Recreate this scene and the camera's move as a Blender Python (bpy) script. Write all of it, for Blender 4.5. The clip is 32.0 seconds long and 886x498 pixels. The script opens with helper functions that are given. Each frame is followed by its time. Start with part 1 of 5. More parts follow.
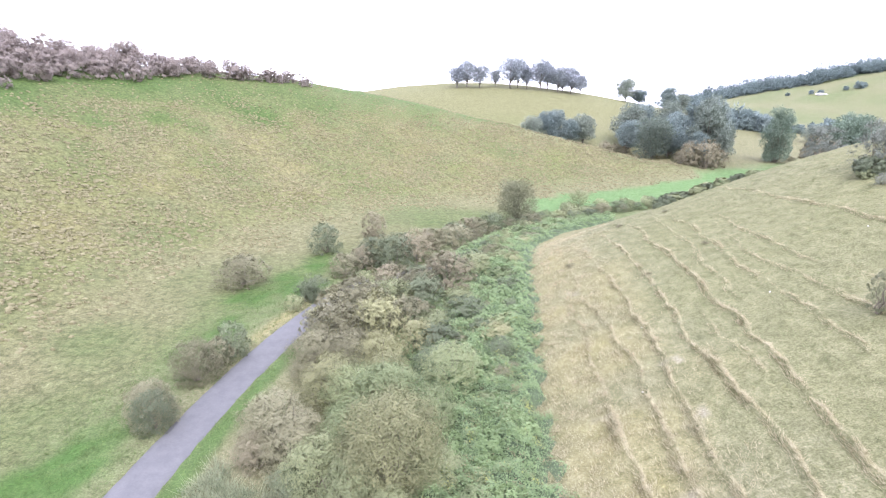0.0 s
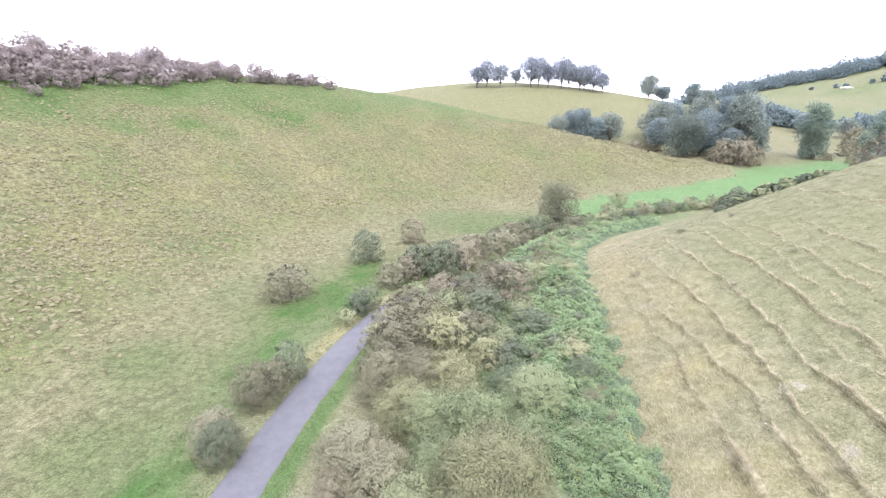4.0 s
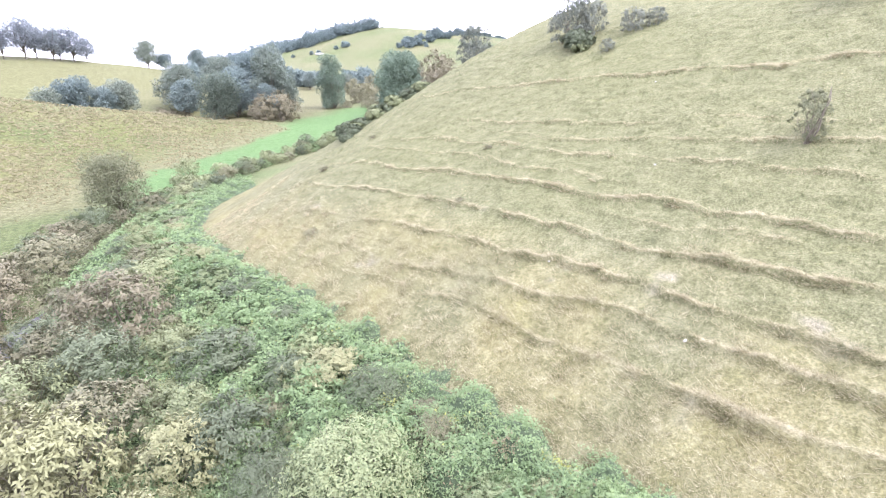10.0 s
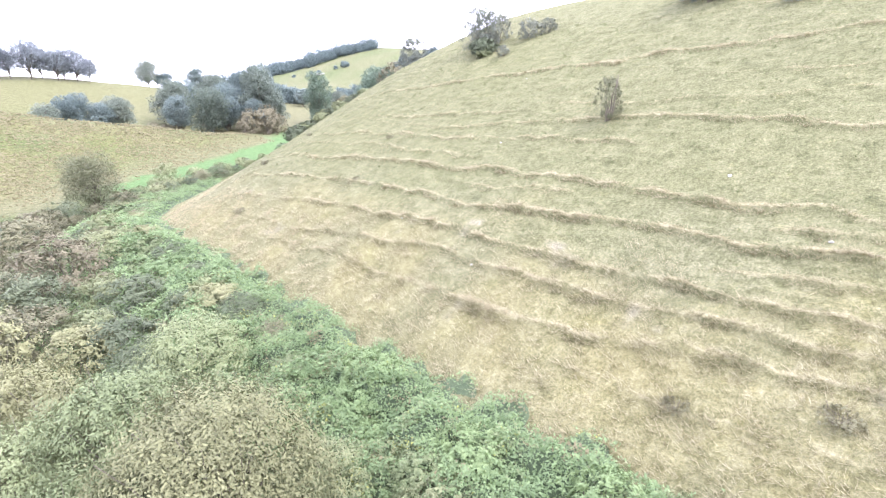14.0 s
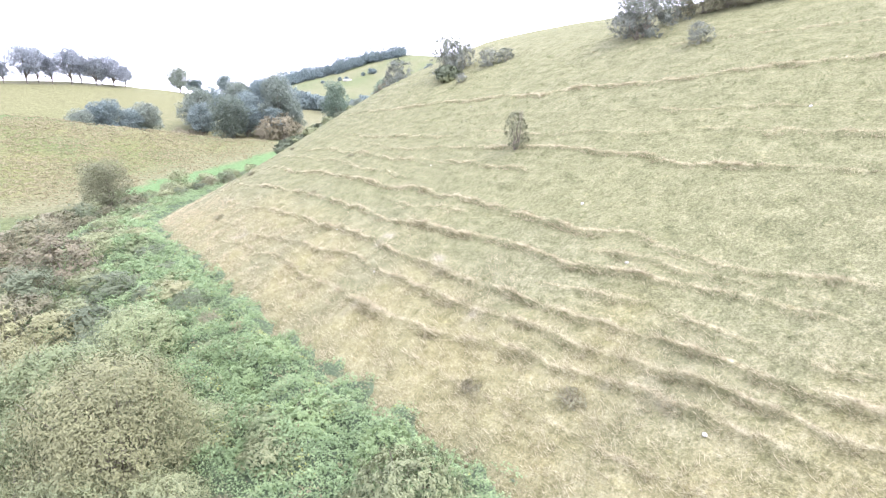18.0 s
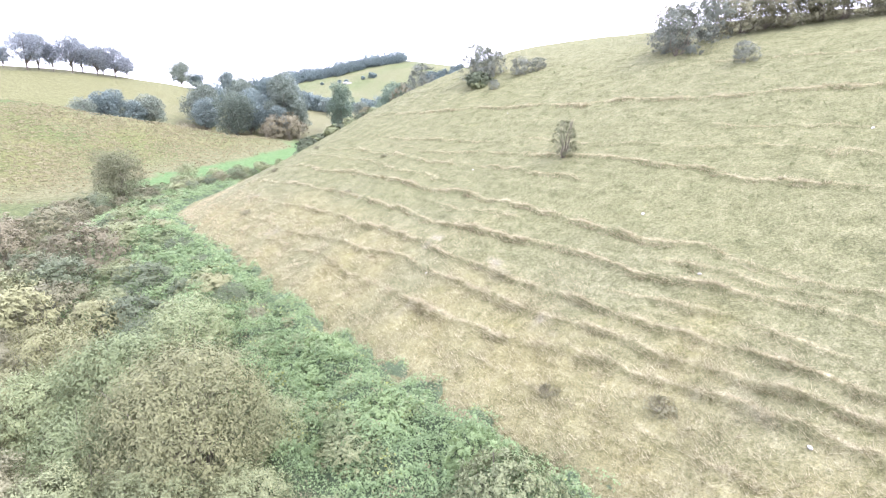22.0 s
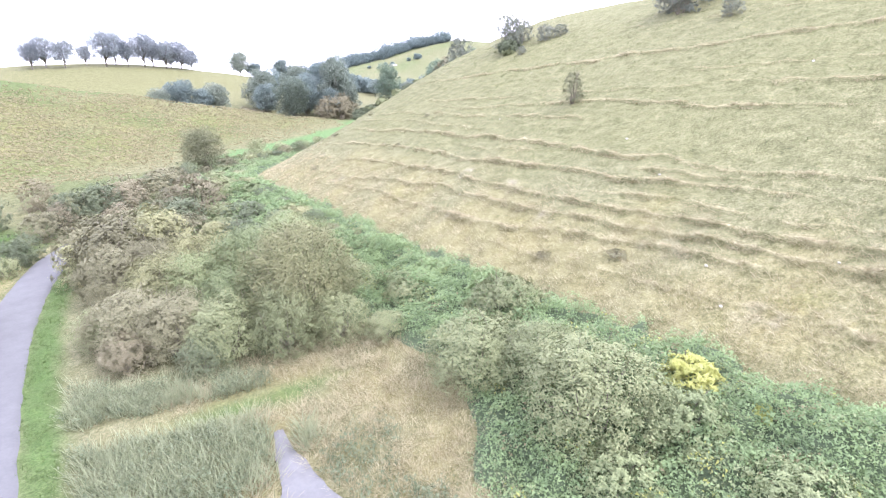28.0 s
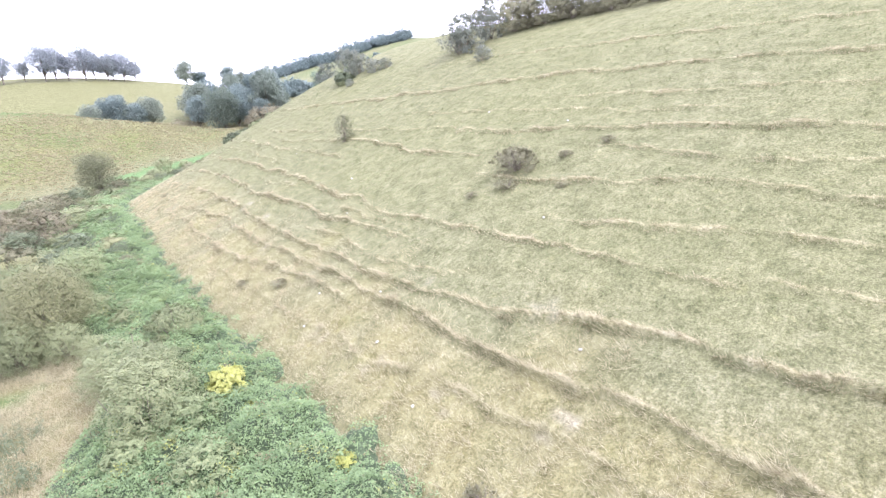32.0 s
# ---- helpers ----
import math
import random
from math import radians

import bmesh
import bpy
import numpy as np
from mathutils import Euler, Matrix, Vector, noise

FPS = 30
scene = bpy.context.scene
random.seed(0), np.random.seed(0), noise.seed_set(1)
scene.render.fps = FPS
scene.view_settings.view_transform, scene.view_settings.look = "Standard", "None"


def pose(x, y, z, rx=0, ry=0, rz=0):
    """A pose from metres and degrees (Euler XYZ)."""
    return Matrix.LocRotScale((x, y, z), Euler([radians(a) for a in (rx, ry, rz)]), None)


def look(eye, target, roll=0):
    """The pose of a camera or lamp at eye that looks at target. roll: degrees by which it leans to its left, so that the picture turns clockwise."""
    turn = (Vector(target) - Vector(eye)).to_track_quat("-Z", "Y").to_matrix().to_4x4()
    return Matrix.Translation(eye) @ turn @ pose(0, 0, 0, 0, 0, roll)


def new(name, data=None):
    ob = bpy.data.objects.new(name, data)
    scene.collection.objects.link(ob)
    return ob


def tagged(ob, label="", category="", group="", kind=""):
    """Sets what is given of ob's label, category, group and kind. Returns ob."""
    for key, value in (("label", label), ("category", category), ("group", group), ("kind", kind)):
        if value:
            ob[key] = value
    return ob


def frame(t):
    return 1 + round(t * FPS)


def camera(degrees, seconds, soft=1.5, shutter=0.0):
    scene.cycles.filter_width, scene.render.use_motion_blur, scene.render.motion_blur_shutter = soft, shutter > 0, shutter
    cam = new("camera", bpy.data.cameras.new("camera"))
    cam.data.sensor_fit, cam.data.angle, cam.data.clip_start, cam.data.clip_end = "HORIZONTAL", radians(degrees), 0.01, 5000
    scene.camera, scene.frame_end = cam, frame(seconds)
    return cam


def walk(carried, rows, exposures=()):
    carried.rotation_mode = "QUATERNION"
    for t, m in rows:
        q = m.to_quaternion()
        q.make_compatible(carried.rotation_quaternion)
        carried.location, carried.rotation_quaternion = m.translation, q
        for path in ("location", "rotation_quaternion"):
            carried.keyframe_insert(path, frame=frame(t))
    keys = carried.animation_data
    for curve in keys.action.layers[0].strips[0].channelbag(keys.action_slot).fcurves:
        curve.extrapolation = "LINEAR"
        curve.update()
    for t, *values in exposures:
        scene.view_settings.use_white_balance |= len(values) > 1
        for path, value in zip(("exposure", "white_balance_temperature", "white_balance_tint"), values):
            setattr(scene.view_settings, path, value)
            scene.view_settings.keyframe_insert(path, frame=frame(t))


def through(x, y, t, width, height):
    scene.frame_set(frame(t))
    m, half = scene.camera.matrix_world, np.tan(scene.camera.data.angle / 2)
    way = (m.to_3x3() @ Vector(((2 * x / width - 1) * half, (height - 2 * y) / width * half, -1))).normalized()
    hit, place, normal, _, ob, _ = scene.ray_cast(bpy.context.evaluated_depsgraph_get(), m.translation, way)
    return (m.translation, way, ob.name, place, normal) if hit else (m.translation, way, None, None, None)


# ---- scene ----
cam = camera(78.9, 32.0, soft=1.1)
PATH = [
    (0, (0.394, 0.036, 23.196), (0.394, 1.934, 22.564), 1.1),
    (0.5, (-0.409, -0.776, 23.292), (-0.42, 1.124, 22.667), 0.9),
    (1, (-1.17, -1.226, 23.376), (-1.191, 0.676, 22.759), 0.7),
    (1.5, (-1.877, -1.341, 23.526), (-1.907, 0.561, 22.91), 0.5),
    (2, (-2.456, -1.054, 23.687), (-2.492, 0.849, 23.071), 0.4),
    (2.5, (-2.992, -0.374, 23.812), (-3.034, 1.528, 23.195), 0.2),
    (3, (-3.52, 0.58, 23.833), (-3.564, 2.48, 23.212), 0.1),
    (3.5, (-4.074, 1.752, 23.584), (-4.117, 3.651, 22.958), 0.1),
    (5.5, (-6.041, 9.936, 21.782), (-6.091, 11.819, 21.111), -0.2),
    (6, (-6.428, 12.496, 21.566), (-6.481, 14.373, 20.879), -0.4),
    (6.5, (-6.728, 15.037, 21.383), (-6.788, 16.913, 20.695), -0.5),
    (7, (-6.9, 17.237, 21.147), (-6.941, 19.111, 20.449), -0.7),
    (7.5, (-6.95, 18.987, 20.49), (-6.79, 20.85, 19.781), -1.1),
    (8, (-6.919, 20.693, 19.22), (-6.42, 22.493, 18.504), -1.5),
    (8.5, (-7.303, 21.858, 18.125), (-6.486, 23.537, 17.407), -1.4),
    (9, (-7.441, 22.958, 17.249), (-6.371, 24.486, 16.527), -1.5),
    (9.5, (-7.395, 23.838, 16.198), (-6.134, 25.215, 15.48), -1.4),
    (10, (-7.2, 24.32, 15.294), (-5.821, 25.583, 14.584), -1.6),
    (10.5, (-7.023, 24.22, 14.77), (-5.624, 25.465, 14.067), -1.8),
    (11, (-6.791, 23.722, 14.434), (-5.397, 24.979, 13.742), -1.9),
    (11.5, (-6.759, 22.555, 14.17), (-5.371, 23.821, 13.485), -1.9),
    (12, (-6.872, 20.911, 13.965), (-5.488, 22.186, 13.286), -2.0),
    (12.5, (-7.019, 19.021, 13.826), (-5.638, 20.302, 13.153), -2.1),
    (13, (-6.984, 17.154, 13.719), (-5.603, 18.441, 13.057), -2.1),
    (13.5, (-6.904, 15.111, 13.653), (-5.522, 16.402, 13.0), -2.1),
    (14, (-6.88, 12.955, 13.749), (-5.5, 14.251, 13.103), -2.1),
    (14.5, (-7.156, 11.233, 13.989), (-5.781, 12.534, 13.345), -2.0),
    (16.5, (-7.693, 5.436, 14.798), (-6.341, 6.77, 14.171), -1.9),
    (17, (-6.921, 4.663, 15.073), (-5.589, 6.018, 14.449), -1.8),
    (17.5, (-6.113, 4.272, 15.301), (-4.793, 5.64, 14.678), -1.6),
    (18, (-5.255, 4.205, 15.545), (-3.943, 5.579, 14.92), -1.4),
    (18.5, (-4.401, 4.364, 15.769), (-3.092, 5.743, 15.146), -1.4),
    (19, (-3.767, 4.481, 16.003), (-2.458, 5.86, 15.38), -1.4),
    (19.5, (-3.491, 4.573, 16.138), (-2.183, 5.951, 15.515), -1.2),
    (20, (-3.681, 4.78, 16.084), (-2.367, 6.153, 15.463), -0.7),
    (20.5, (-4.233, 5.18, 15.827), (-2.909, 6.546, 15.21), 0.0),
    (21, (-5.295, 5.772, 15.593), (-3.959, 7.128, 14.981), 0.8),
    (21.5, (-6.671, 6.528, 15.377), (-5.328, 7.88, 14.771), 1.3),
    (22, (-8.104, 7.071, 15.246), (-6.755, 8.42, 14.647), 1.5),
    (22.5, (-9.529, 7.273, 15.205), (-8.175, 8.618, 14.607), 2.1),
    (23, (-10.945, 7.255, 15.121), (-9.59, 8.6, 14.525), 2.6),
    (23.5, (-12.316, 7.124, 15.033), (-10.967, 8.473, 14.435), 2.8),
    (24, (-13.484, 6.778, 14.939), (-12.154, 8.144, 14.335), 2.6),
    (24.5, (-14.36, 6.287, 14.775), (-13.047, 7.668, 14.166), 2.4),
    (25, (-15.178, 5.583, 14.672), (-13.885, 6.976, 14.05), 1.8),
    (25.5, (-15.702, 4.712, 14.441), (-14.428, 6.119, 13.809), 1.2),
    (27.5, (-15.439, 0.154, 13.99), (-14.228, 1.601, 13.328), -1.0),
    (28, (-14.59, -1.682, 14.025), (-13.391, -0.225, 13.362), -1.5),
    (28.5, (-13.086, -4.077, 14.09), (-11.902, -2.61, 13.424), -1.9),
    (29, (-11.607, -6.446, 14.199), (-10.436, -4.97, 13.53), -2.2),
    (29.5, (-10.139, -8.809, 14.313), (-8.976, -7.327, 13.641), -2.6),
    (30, (-8.793, -11.133, 14.534), (-7.636, -9.649, 13.856), -2.8),
    (30.5, (-7.471, -13.4, 14.879), (-6.318, -11.916, 14.197), -3.0),
    (31, (-6.205, -15.636, 15.993), (-5.058, -14.148, 15.308), -3.1),
    (31.5, (-4.93, -17.851, 17.26), (-3.744, -16.396, 16.571), -3.3),
    (32, (-3.757, -20.046, 18.33), (-2.527, -18.627, 17.641), -3.2),
]
walk(cam, [(t, look(eye, target, roll)) for t, eye, target, roll in PATH],
     exposures=[(0.0, 2.18), (3.0, 2.13), (6.0, 2.22), (8.0, 2.30), (12.0, 2.45), (14.5, 2.46), (19.0, 2.42), (25.0, 2.40), (30.0, 2.38), (32.0, 2.36)])

# ---- daylight: bright overcast ----
sky_world = bpy.data.worlds.new("sky")
scene.world = sky_world
sky_world.use_nodes = True
wn = sky_world.node_tree
wn.nodes.clear()
w_sky = wn.nodes.new("ShaderNodeTexSky")
w_sky.sky_type, w_sky.sun_disc = "NISHITA", False
w_sky.sun_elevation, w_sky.sun_rotation, w_sky.dust_density = radians(48), radians(200), 4.0
w_grey = wn.nodes.new("ShaderNodeHueSaturation")
w_grey.inputs["Saturation"].default_value = 0.10
w_back = wn.nodes.new("ShaderNodeBackground")
w_back.inputs["Strength"].default_value = 0.14
w_out = wn.nodes.new("ShaderNodeOutputWorld")
w_cloud = wn.nodes.new("ShaderNodeMix")  # an even cloud deck over the clear sky
w_cloud.data_type = "RGBA"
w_cloud.inputs["Factor"].default_value = 0.88
w_cloud.inputs[7].default_value = (6.85, 6.95, 9.0, 1)
wn.links.new(w_sky.outputs[0], w_grey.inputs["Color"])
wn.links.new(w_grey.outputs[0], w_cloud.inputs[6])
wn.links.new(w_cloud.outputs[2], w_back.inputs["Color"])
wn.links.new(w_back.outputs[0], w_out.inputs["Surface"])
sun = new("sun", bpy.data.lights.new("sun", "SUN"))
sun.data.energy, sun.data.angle, sun.data.color = 1.0, radians(22), (1.0, 0.97, 0.92)
sun.matrix_world = look((60, -120, 200), (30, -58, 95))

# ---- materials ----
def material(name, rough=0.9, spec=0.2):
    m = bpy.data.materials.new(name)
    m.use_nodes = True
    bsdf = m.node_tree.nodes["Principled BSDF"]
    bsdf.inputs["Roughness"].default_value = rough
    bsdf.inputs["Specular IOR Level"].default_value = spec
    return m, m.node_tree, bsdf


def node(nt, kind, **sets):
    n = nt.nodes.new("ShaderNode" + kind)
    for key, value in sets.items():
        n.inputs[key.replace("_", " ")].default_value = value
    return n


def noise_node(nt, scale, detail=4.0, rough=0.55, stretch=None, coords="Object"):
    tc = nt.nodes.new("ShaderNodeTexCoord")
    n = node(nt, "TexNoise", Scale=scale, Detail=detail, Roughness=rough)
    if stretch:
        mp = node(nt, "Mapping", Scale=stretch)
        nt.links.new(tc.outputs[coords], mp.inputs["Vector"])
        nt.links.new(mp.outputs[0], n.inputs["Vector"])
    else:
        nt.links.new(tc.outputs[coords], n.inputs["Vector"])
    return n.outputs["Fac"]


def ramp(nt, fac, stops):
    r = nt.nodes.new("ShaderNodeValToRGB")
    r.color_ramp.elements[0].position, r.color_ramp.elements[0].color = stops[0][0], (*stops[0][1], 1)
    r.color_ramp.elements[1].position, r.color_ramp.elements[1].color = stops[-1][0], (*stops[-1][1], 1)
    for at, col in stops[1:-1]:
        r.color_ramp.elements.new(at).color = (*col, 1)
    nt.links.new(fac, r.inputs[0])
    return r.outputs[0]


def blend(nt, fac, a, b, kind="MIX"):
    m = nt.nodes.new("ShaderNodeMix")
    m.data_type, m.blend_type = "RGBA", kind
    for socket, value in ((m.inputs["Factor"], fac), (m.inputs[6], a), (m.inputs[7], b)):
        if isinstance(value, (float, int)):
            socket.default_value = value
        elif isinstance(value, tuple):
            socket.default_value = (*value, 1)
        else:
            nt.links.new(value, socket)
    return m.outputs[2]


def sums(nt, op, a, b, clamp=False):
    m = nt.nodes.new("ShaderNodeMath")
    m.operation, m.use_clamp = op, clamp
    for socket, value in zip(m.inputs, (a, b)):
        if isinstance(value, (float, int)):
            socket.default_value = value
        else:
            nt.links.new(value, socket)
    return m.outputs[0]


def relief(nt, bsdf, height, strength=0.5, distance=0.05):
    b = node(nt, "Bump", Strength=strength, Distance=distance)
    nt.links.new(height, b.inputs["Height"])
    nt.links.new(b.outputs[0], bsdf.inputs["Normal"])


def attribute(nt, name):
    a = nt.nodes.new("ShaderNodeAttribute")
    a.attribute_name = name
    return a.outputs["Fac"]


def grass_material():
    m, nt, bsdf = material("grassland", 0.95, 0.1)
    fine, mid = noise_node(nt, 4.5, 6, 0.75), noise_node(nt, 0.9, 5, 0.65)
    wide, blades = noise_node(nt, 0.11, 4, 0.6), noise_node(nt, 11.0, 4, 0.75)
    mixed = sums(nt, "ADD", sums(nt, "MULTIPLY", fine, 0.62), sums(nt, "MULTIPLY", mid, 0.38))
    base = ramp(nt, mixed, [(0.33, (0.060, 0.062, 0.034)), (0.45, (0.117, 0.117, 0.067)), (0.55, (0.167, 0.160, 0.101)), (0.68, (0.241, 0.227, 0.160))])
    dry = ramp(nt, mixed, [(0.33, (0.096, 0.078, 0.038)), (0.45, (0.154, 0.138, 0.072)), (0.56, (0.204, 0.185, 0.106)), (0.70, (0.275, 0.260, 0.168))])
    lush = ramp(nt, mixed, [(0.30, (0.030, 0.064, 0.018)), (0.5, (0.054, 0.100, 0.030)), (0.7, (0.088, 0.130, 0.048))])
    bare = ramp(nt, fine, [(0.3, (0.185, 0.160, 0.131)), (0.7, (0.312, 0.284, 0.248))])
    turf = ramp(nt, mixed, [(0.33, (0.069, 0.072, 0.036)), (0.46, (0.124, 0.125, 0.068)), (0.58, (0.169, 0.163, 0.096)), (0.72, (0.238, 0.227, 0.149))])
    edge = sums(nt, "SUBTRACT", mid, 0.5)
    wob = sums(nt, "ADD", sums(nt, "MULTIPLY", edge, 0.9), sums(nt, "MULTIPLY", sums(nt, "SUBTRACT", wide, 0.5), 0.8))

    def cover(name, gain=1.0):
        a = attribute(nt, name)
        w = sums(nt, "MULTIPLY", wob, sums(nt, "MULTIPLY", sums(nt, "MULTIPLY", a, sums(nt, "SUBTRACT", 1.0, a)), 4.0))
        return sums(nt, "MULTIPLY", sums(nt, "ADD", a, w), gain, True)

    col = blend(nt, cover("turf"), base, turf)
    col = blend(nt, cover("dry"), col, dry)
    col = blend(nt, cover("lush"), col, lush)
    lumps = noise_node(nt, 0.85, 3, 0.55, (1.0, 0.62, 1.0))
    cells = nt.nodes.new("ShaderNodeTexVoronoi")  # tussocks
    cells.inputs["Scale"].default_value = 1.55
    nt.links.new(nt.nodes.new("ShaderNodeTexCoord").outputs["Object"], cells.inputs["Vector"])
    mound = sums(nt, "SUBTRACT", 0.75, sums(nt, "MULTIPLY", cells.outputs["Distance"], 0.75))
    mound = sums(nt, "ADD", sums(nt, "MULTIPLY", mound, 0.62), sums(nt, "ADD", sums(nt, "MULTIPLY", fine, 0.22), sums(nt, "MULTIPLY", lumps, 0.16)))
    # Tussock tops stay light; the shade of the hollows is put into the colour.
    tussock_shade = ramp(nt, mound, [(0.32, (0.540, 0.530, 0.450)), (0.38, (0.770, 0.755, 0.660)), (0.47, (0.900, 0.880, 0.790)), (0.60, (1.040, 0.985, 0.895))])
    col = blend(nt, sums(nt, "MULTIPLY", attribute(nt, "meadow"), 0.75), col, blend(nt, 1.0, col, tussock_shade, "MULTIPLY"))
    mint = ramp(nt, mixed, [(0.30, (0.052, 0.095, 0.030)), (0.5, (0.088, 0.145, 0.061)), (0.7, (0.140, 0.188, 0.096))])
    col = blend(nt, cover("mint"), col, mint)
    # Rank grass on the terrace banks, with shade below the lip put into it.
    rank = ramp(nt, mixed, [(0.33, (0.052, 0.054, 0.026)), (0.5, (0.092, 0.092, 0.046)), (0.7, (0.150, 0.146, 0.080))])
    col = blend(nt, cover("rank"), col, rank)
    moss = sums(nt, "MULTIPLY", sums(nt, "SUBTRACT", attribute(nt, "dry"), attribute(nt, "meadow"), True), ramp(nt, noise_node(nt, 0.55, 4, 0.6), [(0.56, (0, 0, 0)), (0.70, (0.4, 0.4, 0.4))]))
    col = blend(nt, moss, col, ramp(nt, mixed, [(0.33, (0.090, 0.085, 0.030)), (0.5, (0.165, 0.160, 0.065)), (0.7, (0.26, 0.245, 0.12))]))
    straw = ramp(nt, mixed, [(0.33, (0.215, 0.186, 0.115)), (0.5, (0.310, 0.278, 0.188)), (0.7, (0.400, 0.368, 0.270))])
    col = blend(nt, cover("lip", 0.9), col, straw)
    col = blend(nt, cover("bare"), col, bare)
    col = blend(nt, 1.0, col, ramp(nt, blades, [(0.36, (0.60, 0.61, 0.57)), (0.50, (0.91, 0.91, 0.89)), (0.64, (1.17, 1.16, 1.12))]), "MULTIPLY")
    tufts = noise_node(nt, 2.1, 3, 0.6, (1.0, 0.7, 1.0))
    col = blend(nt, 1.0, col, ramp(nt, tufts, [(0.30, (0.74, 0.76, 0.70)), (0.42, (1.0, 1.0, 1.0)), (0.60, (1.0, 1.0, 1.0)), (0.72, (1.16, 1.14, 1.10))]), "MULTIPLY")
    nt.links.new(col, bsdf.inputs["Base Color"])
    height = sums(nt, "ADD", sums(nt, "MULTIPLY", fine, 0.7), sums(nt, "MULTIPLY", blades, 0.4))
    height = sums(nt, "ADD", height, sums(nt, "MULTIPLY", sums(nt, "MULTIPLY", mound, 2.2), attribute(nt, "meadow")))
    relief(nt, bsdf, height, 0.7, 0.16)
    return m


def leaf_material(name, stops, spread=0.5, rough=0.7, through=0.5):
    """Foliage: each leaf takes its own shade, each plant leans a little to one side."""
    m, nt, bsdf = material(name, rough, 0.25)
    geo, info = nt.nodes.new("ShaderNodeNewGeometry"), nt.nodes.new("ShaderNodeObjectInfo")
    # Light and dark noise patches stand in for sunlit and inner leaf clumps.
    patch = sums(nt, "ADD", sums(nt, "MULTIPLY", noise_node(nt, 0.8, 2, 0.6), 0.6), sums(nt, "MULTIPLY", noise_node(nt, 3.2, 2, 0.6), 0.45))
    f = sums(nt, "ADD", sums(nt, "MULTIPLY", geo.outputs["Random Per Island"], 0.16), patch)
    f = sums(nt, "ADD", sums(nt, "SUBTRACT", f, 0.20), sums(nt, "MULTIPLY", sums(nt, "SUBTRACT", info.outputs["Random"], 0.5), spread), True)
    col = ramp(nt, f, stops)
    nt.links.new(col, bsdf.inputs["Base Color"])
    bsdf.inputs["Subsurface Weight"].default_value = 0.0
    tr = nt.nodes.new("ShaderNodeBsdfTranslucent")
    nt.links.new(col, tr.inputs["Color"])
    mix = nt.nodes.new("ShaderNodeMixShader")
    mix.inputs[0].default_value = through
    out = nt.nodes["Material Output"]
    nt.links.new(bsdf.outputs[0], mix.inputs[1])
    nt.links.new(tr.outputs[0], mix.inputs[2])
    nt.links.new(mix.outputs[0], out.inputs["Surface"])
    return m


def plain_material(name, a, b, scale=3.0, rough=0.9, bump=0.3, dist=0.02, detail=6.0, spec=0.2, stretch=None):
    m, nt, bsdf = material(name, rough, spec)
    n = noise_node(nt, scale, detail, 0.65, stretch)
    n2 = noise_node(nt, scale * 7, 3, 0.6)
    f = sums(nt, "ADD", sums(nt, "MULTIPLY", n, 0.65), sums(nt, "MULTIPLY", n2, 0.35))
    nt.links.new(ramp(nt, f, [(0.3, a), (0.7, b)]), bsdf.inputs["Base Color"])
    relief(nt, bsdf, f, bump, dist)
    return m


GRASS = grass_material()
BARK = plain_material("bark", (0.071, 0.060, 0.050), (0.185, 0.163, 0.135), 6.0, 0.9, 0.6, 0.03)
TWIG = plain_material("twigs", (0.105, 0.088, 0.070), (0.215, 0.190, 0.158), 8.0)
LEAF_OLIVE = leaf_material("olive hawthorn leaves", [(0.00, (0.096, 0.110, 0.061)), (0.40, (0.187, 0.206, 0.112)), (0.75, (0.275, 0.284, 0.163)), (1.00, (0.375, 0.370, 0.234))], 0.36, through=0.13)
LEAF_BROWN = leaf_material("browning hawthorn leaves", [(0.00, (0.087, 0.082, 0.052)), (0.40, (0.158, 0.150, 0.095)), (0.75, (0.224, 0.215, 0.138)), (1.00, (0.300, 0.284, 0.185))], 0.36, through=0.13)
LEAF_STRAW = leaf_material("pale tan hawthorn leaves", [(0.00, (0.105, 0.107, 0.057)), (0.40, (0.193, 0.193, 0.104)), (0.75, (0.269, 0.264, 0.149)), (1.00, (0.345, 0.329, 0.197))], 0.36, through=0.13)
LEAF_FRESH = leaf_material("fresh olive-green leaves", [(0.00, (0.081, 0.103, 0.051)), (0.45, (0.176, 0.206, 0.109)), (0.80, (0.260, 0.284, 0.154)), (1.00, (0.343, 0.352, 0.206))], 0.36, through=0.13)
LEAF_RUST = leaf_material("reddish autumn leaves", [(0.00, (0.102, 0.090, 0.062)), (0.50, (0.177, 0.157, 0.107)), (1.00, (0.266, 0.239, 0.165))], 0.4, through=0.13)
LEAF_DARK = leaf_material("dark green leaves", [(0.00, (0.071, 0.085, 0.055)), (0.50, (0.129, 0.149, 0.094)), (1.00, (0.213, 0.230, 0.142))], 0.36, through=0.22)
LEAF_BRAMBLE = leaf_material("bramble leaves", [(0.00, (0.120, 0.169, 0.090)), (0.35, (0.206, 0.277, 0.142)), (0.70, (0.290, 0.364, 0.187)), (0.88, (0.371, 0.430, 0.204)), (1.00, (0.441, 0.454, 0.246))], 0.3, through=0.4)
LEAF_YELLOW = leaf_material("yellowing leaves", [(0.0, (0.26, 0.27, 0.09)), (0.5, (0.41, 0.42, 0.15)), (1.0, (0.54, 0.54, 0.24))])
# Distance haze is put into this leaf colour: paler and bluer than near leaves.
LEAF_FAR = leaf_material("tree leaves hazed blue-green", [(0.00, (0.097, 0.128, 0.132)), (0.50, (0.171, 0.213, 0.206)), (1.00, (0.270, 0.304, 0.269))], 0.5, through=0.3)
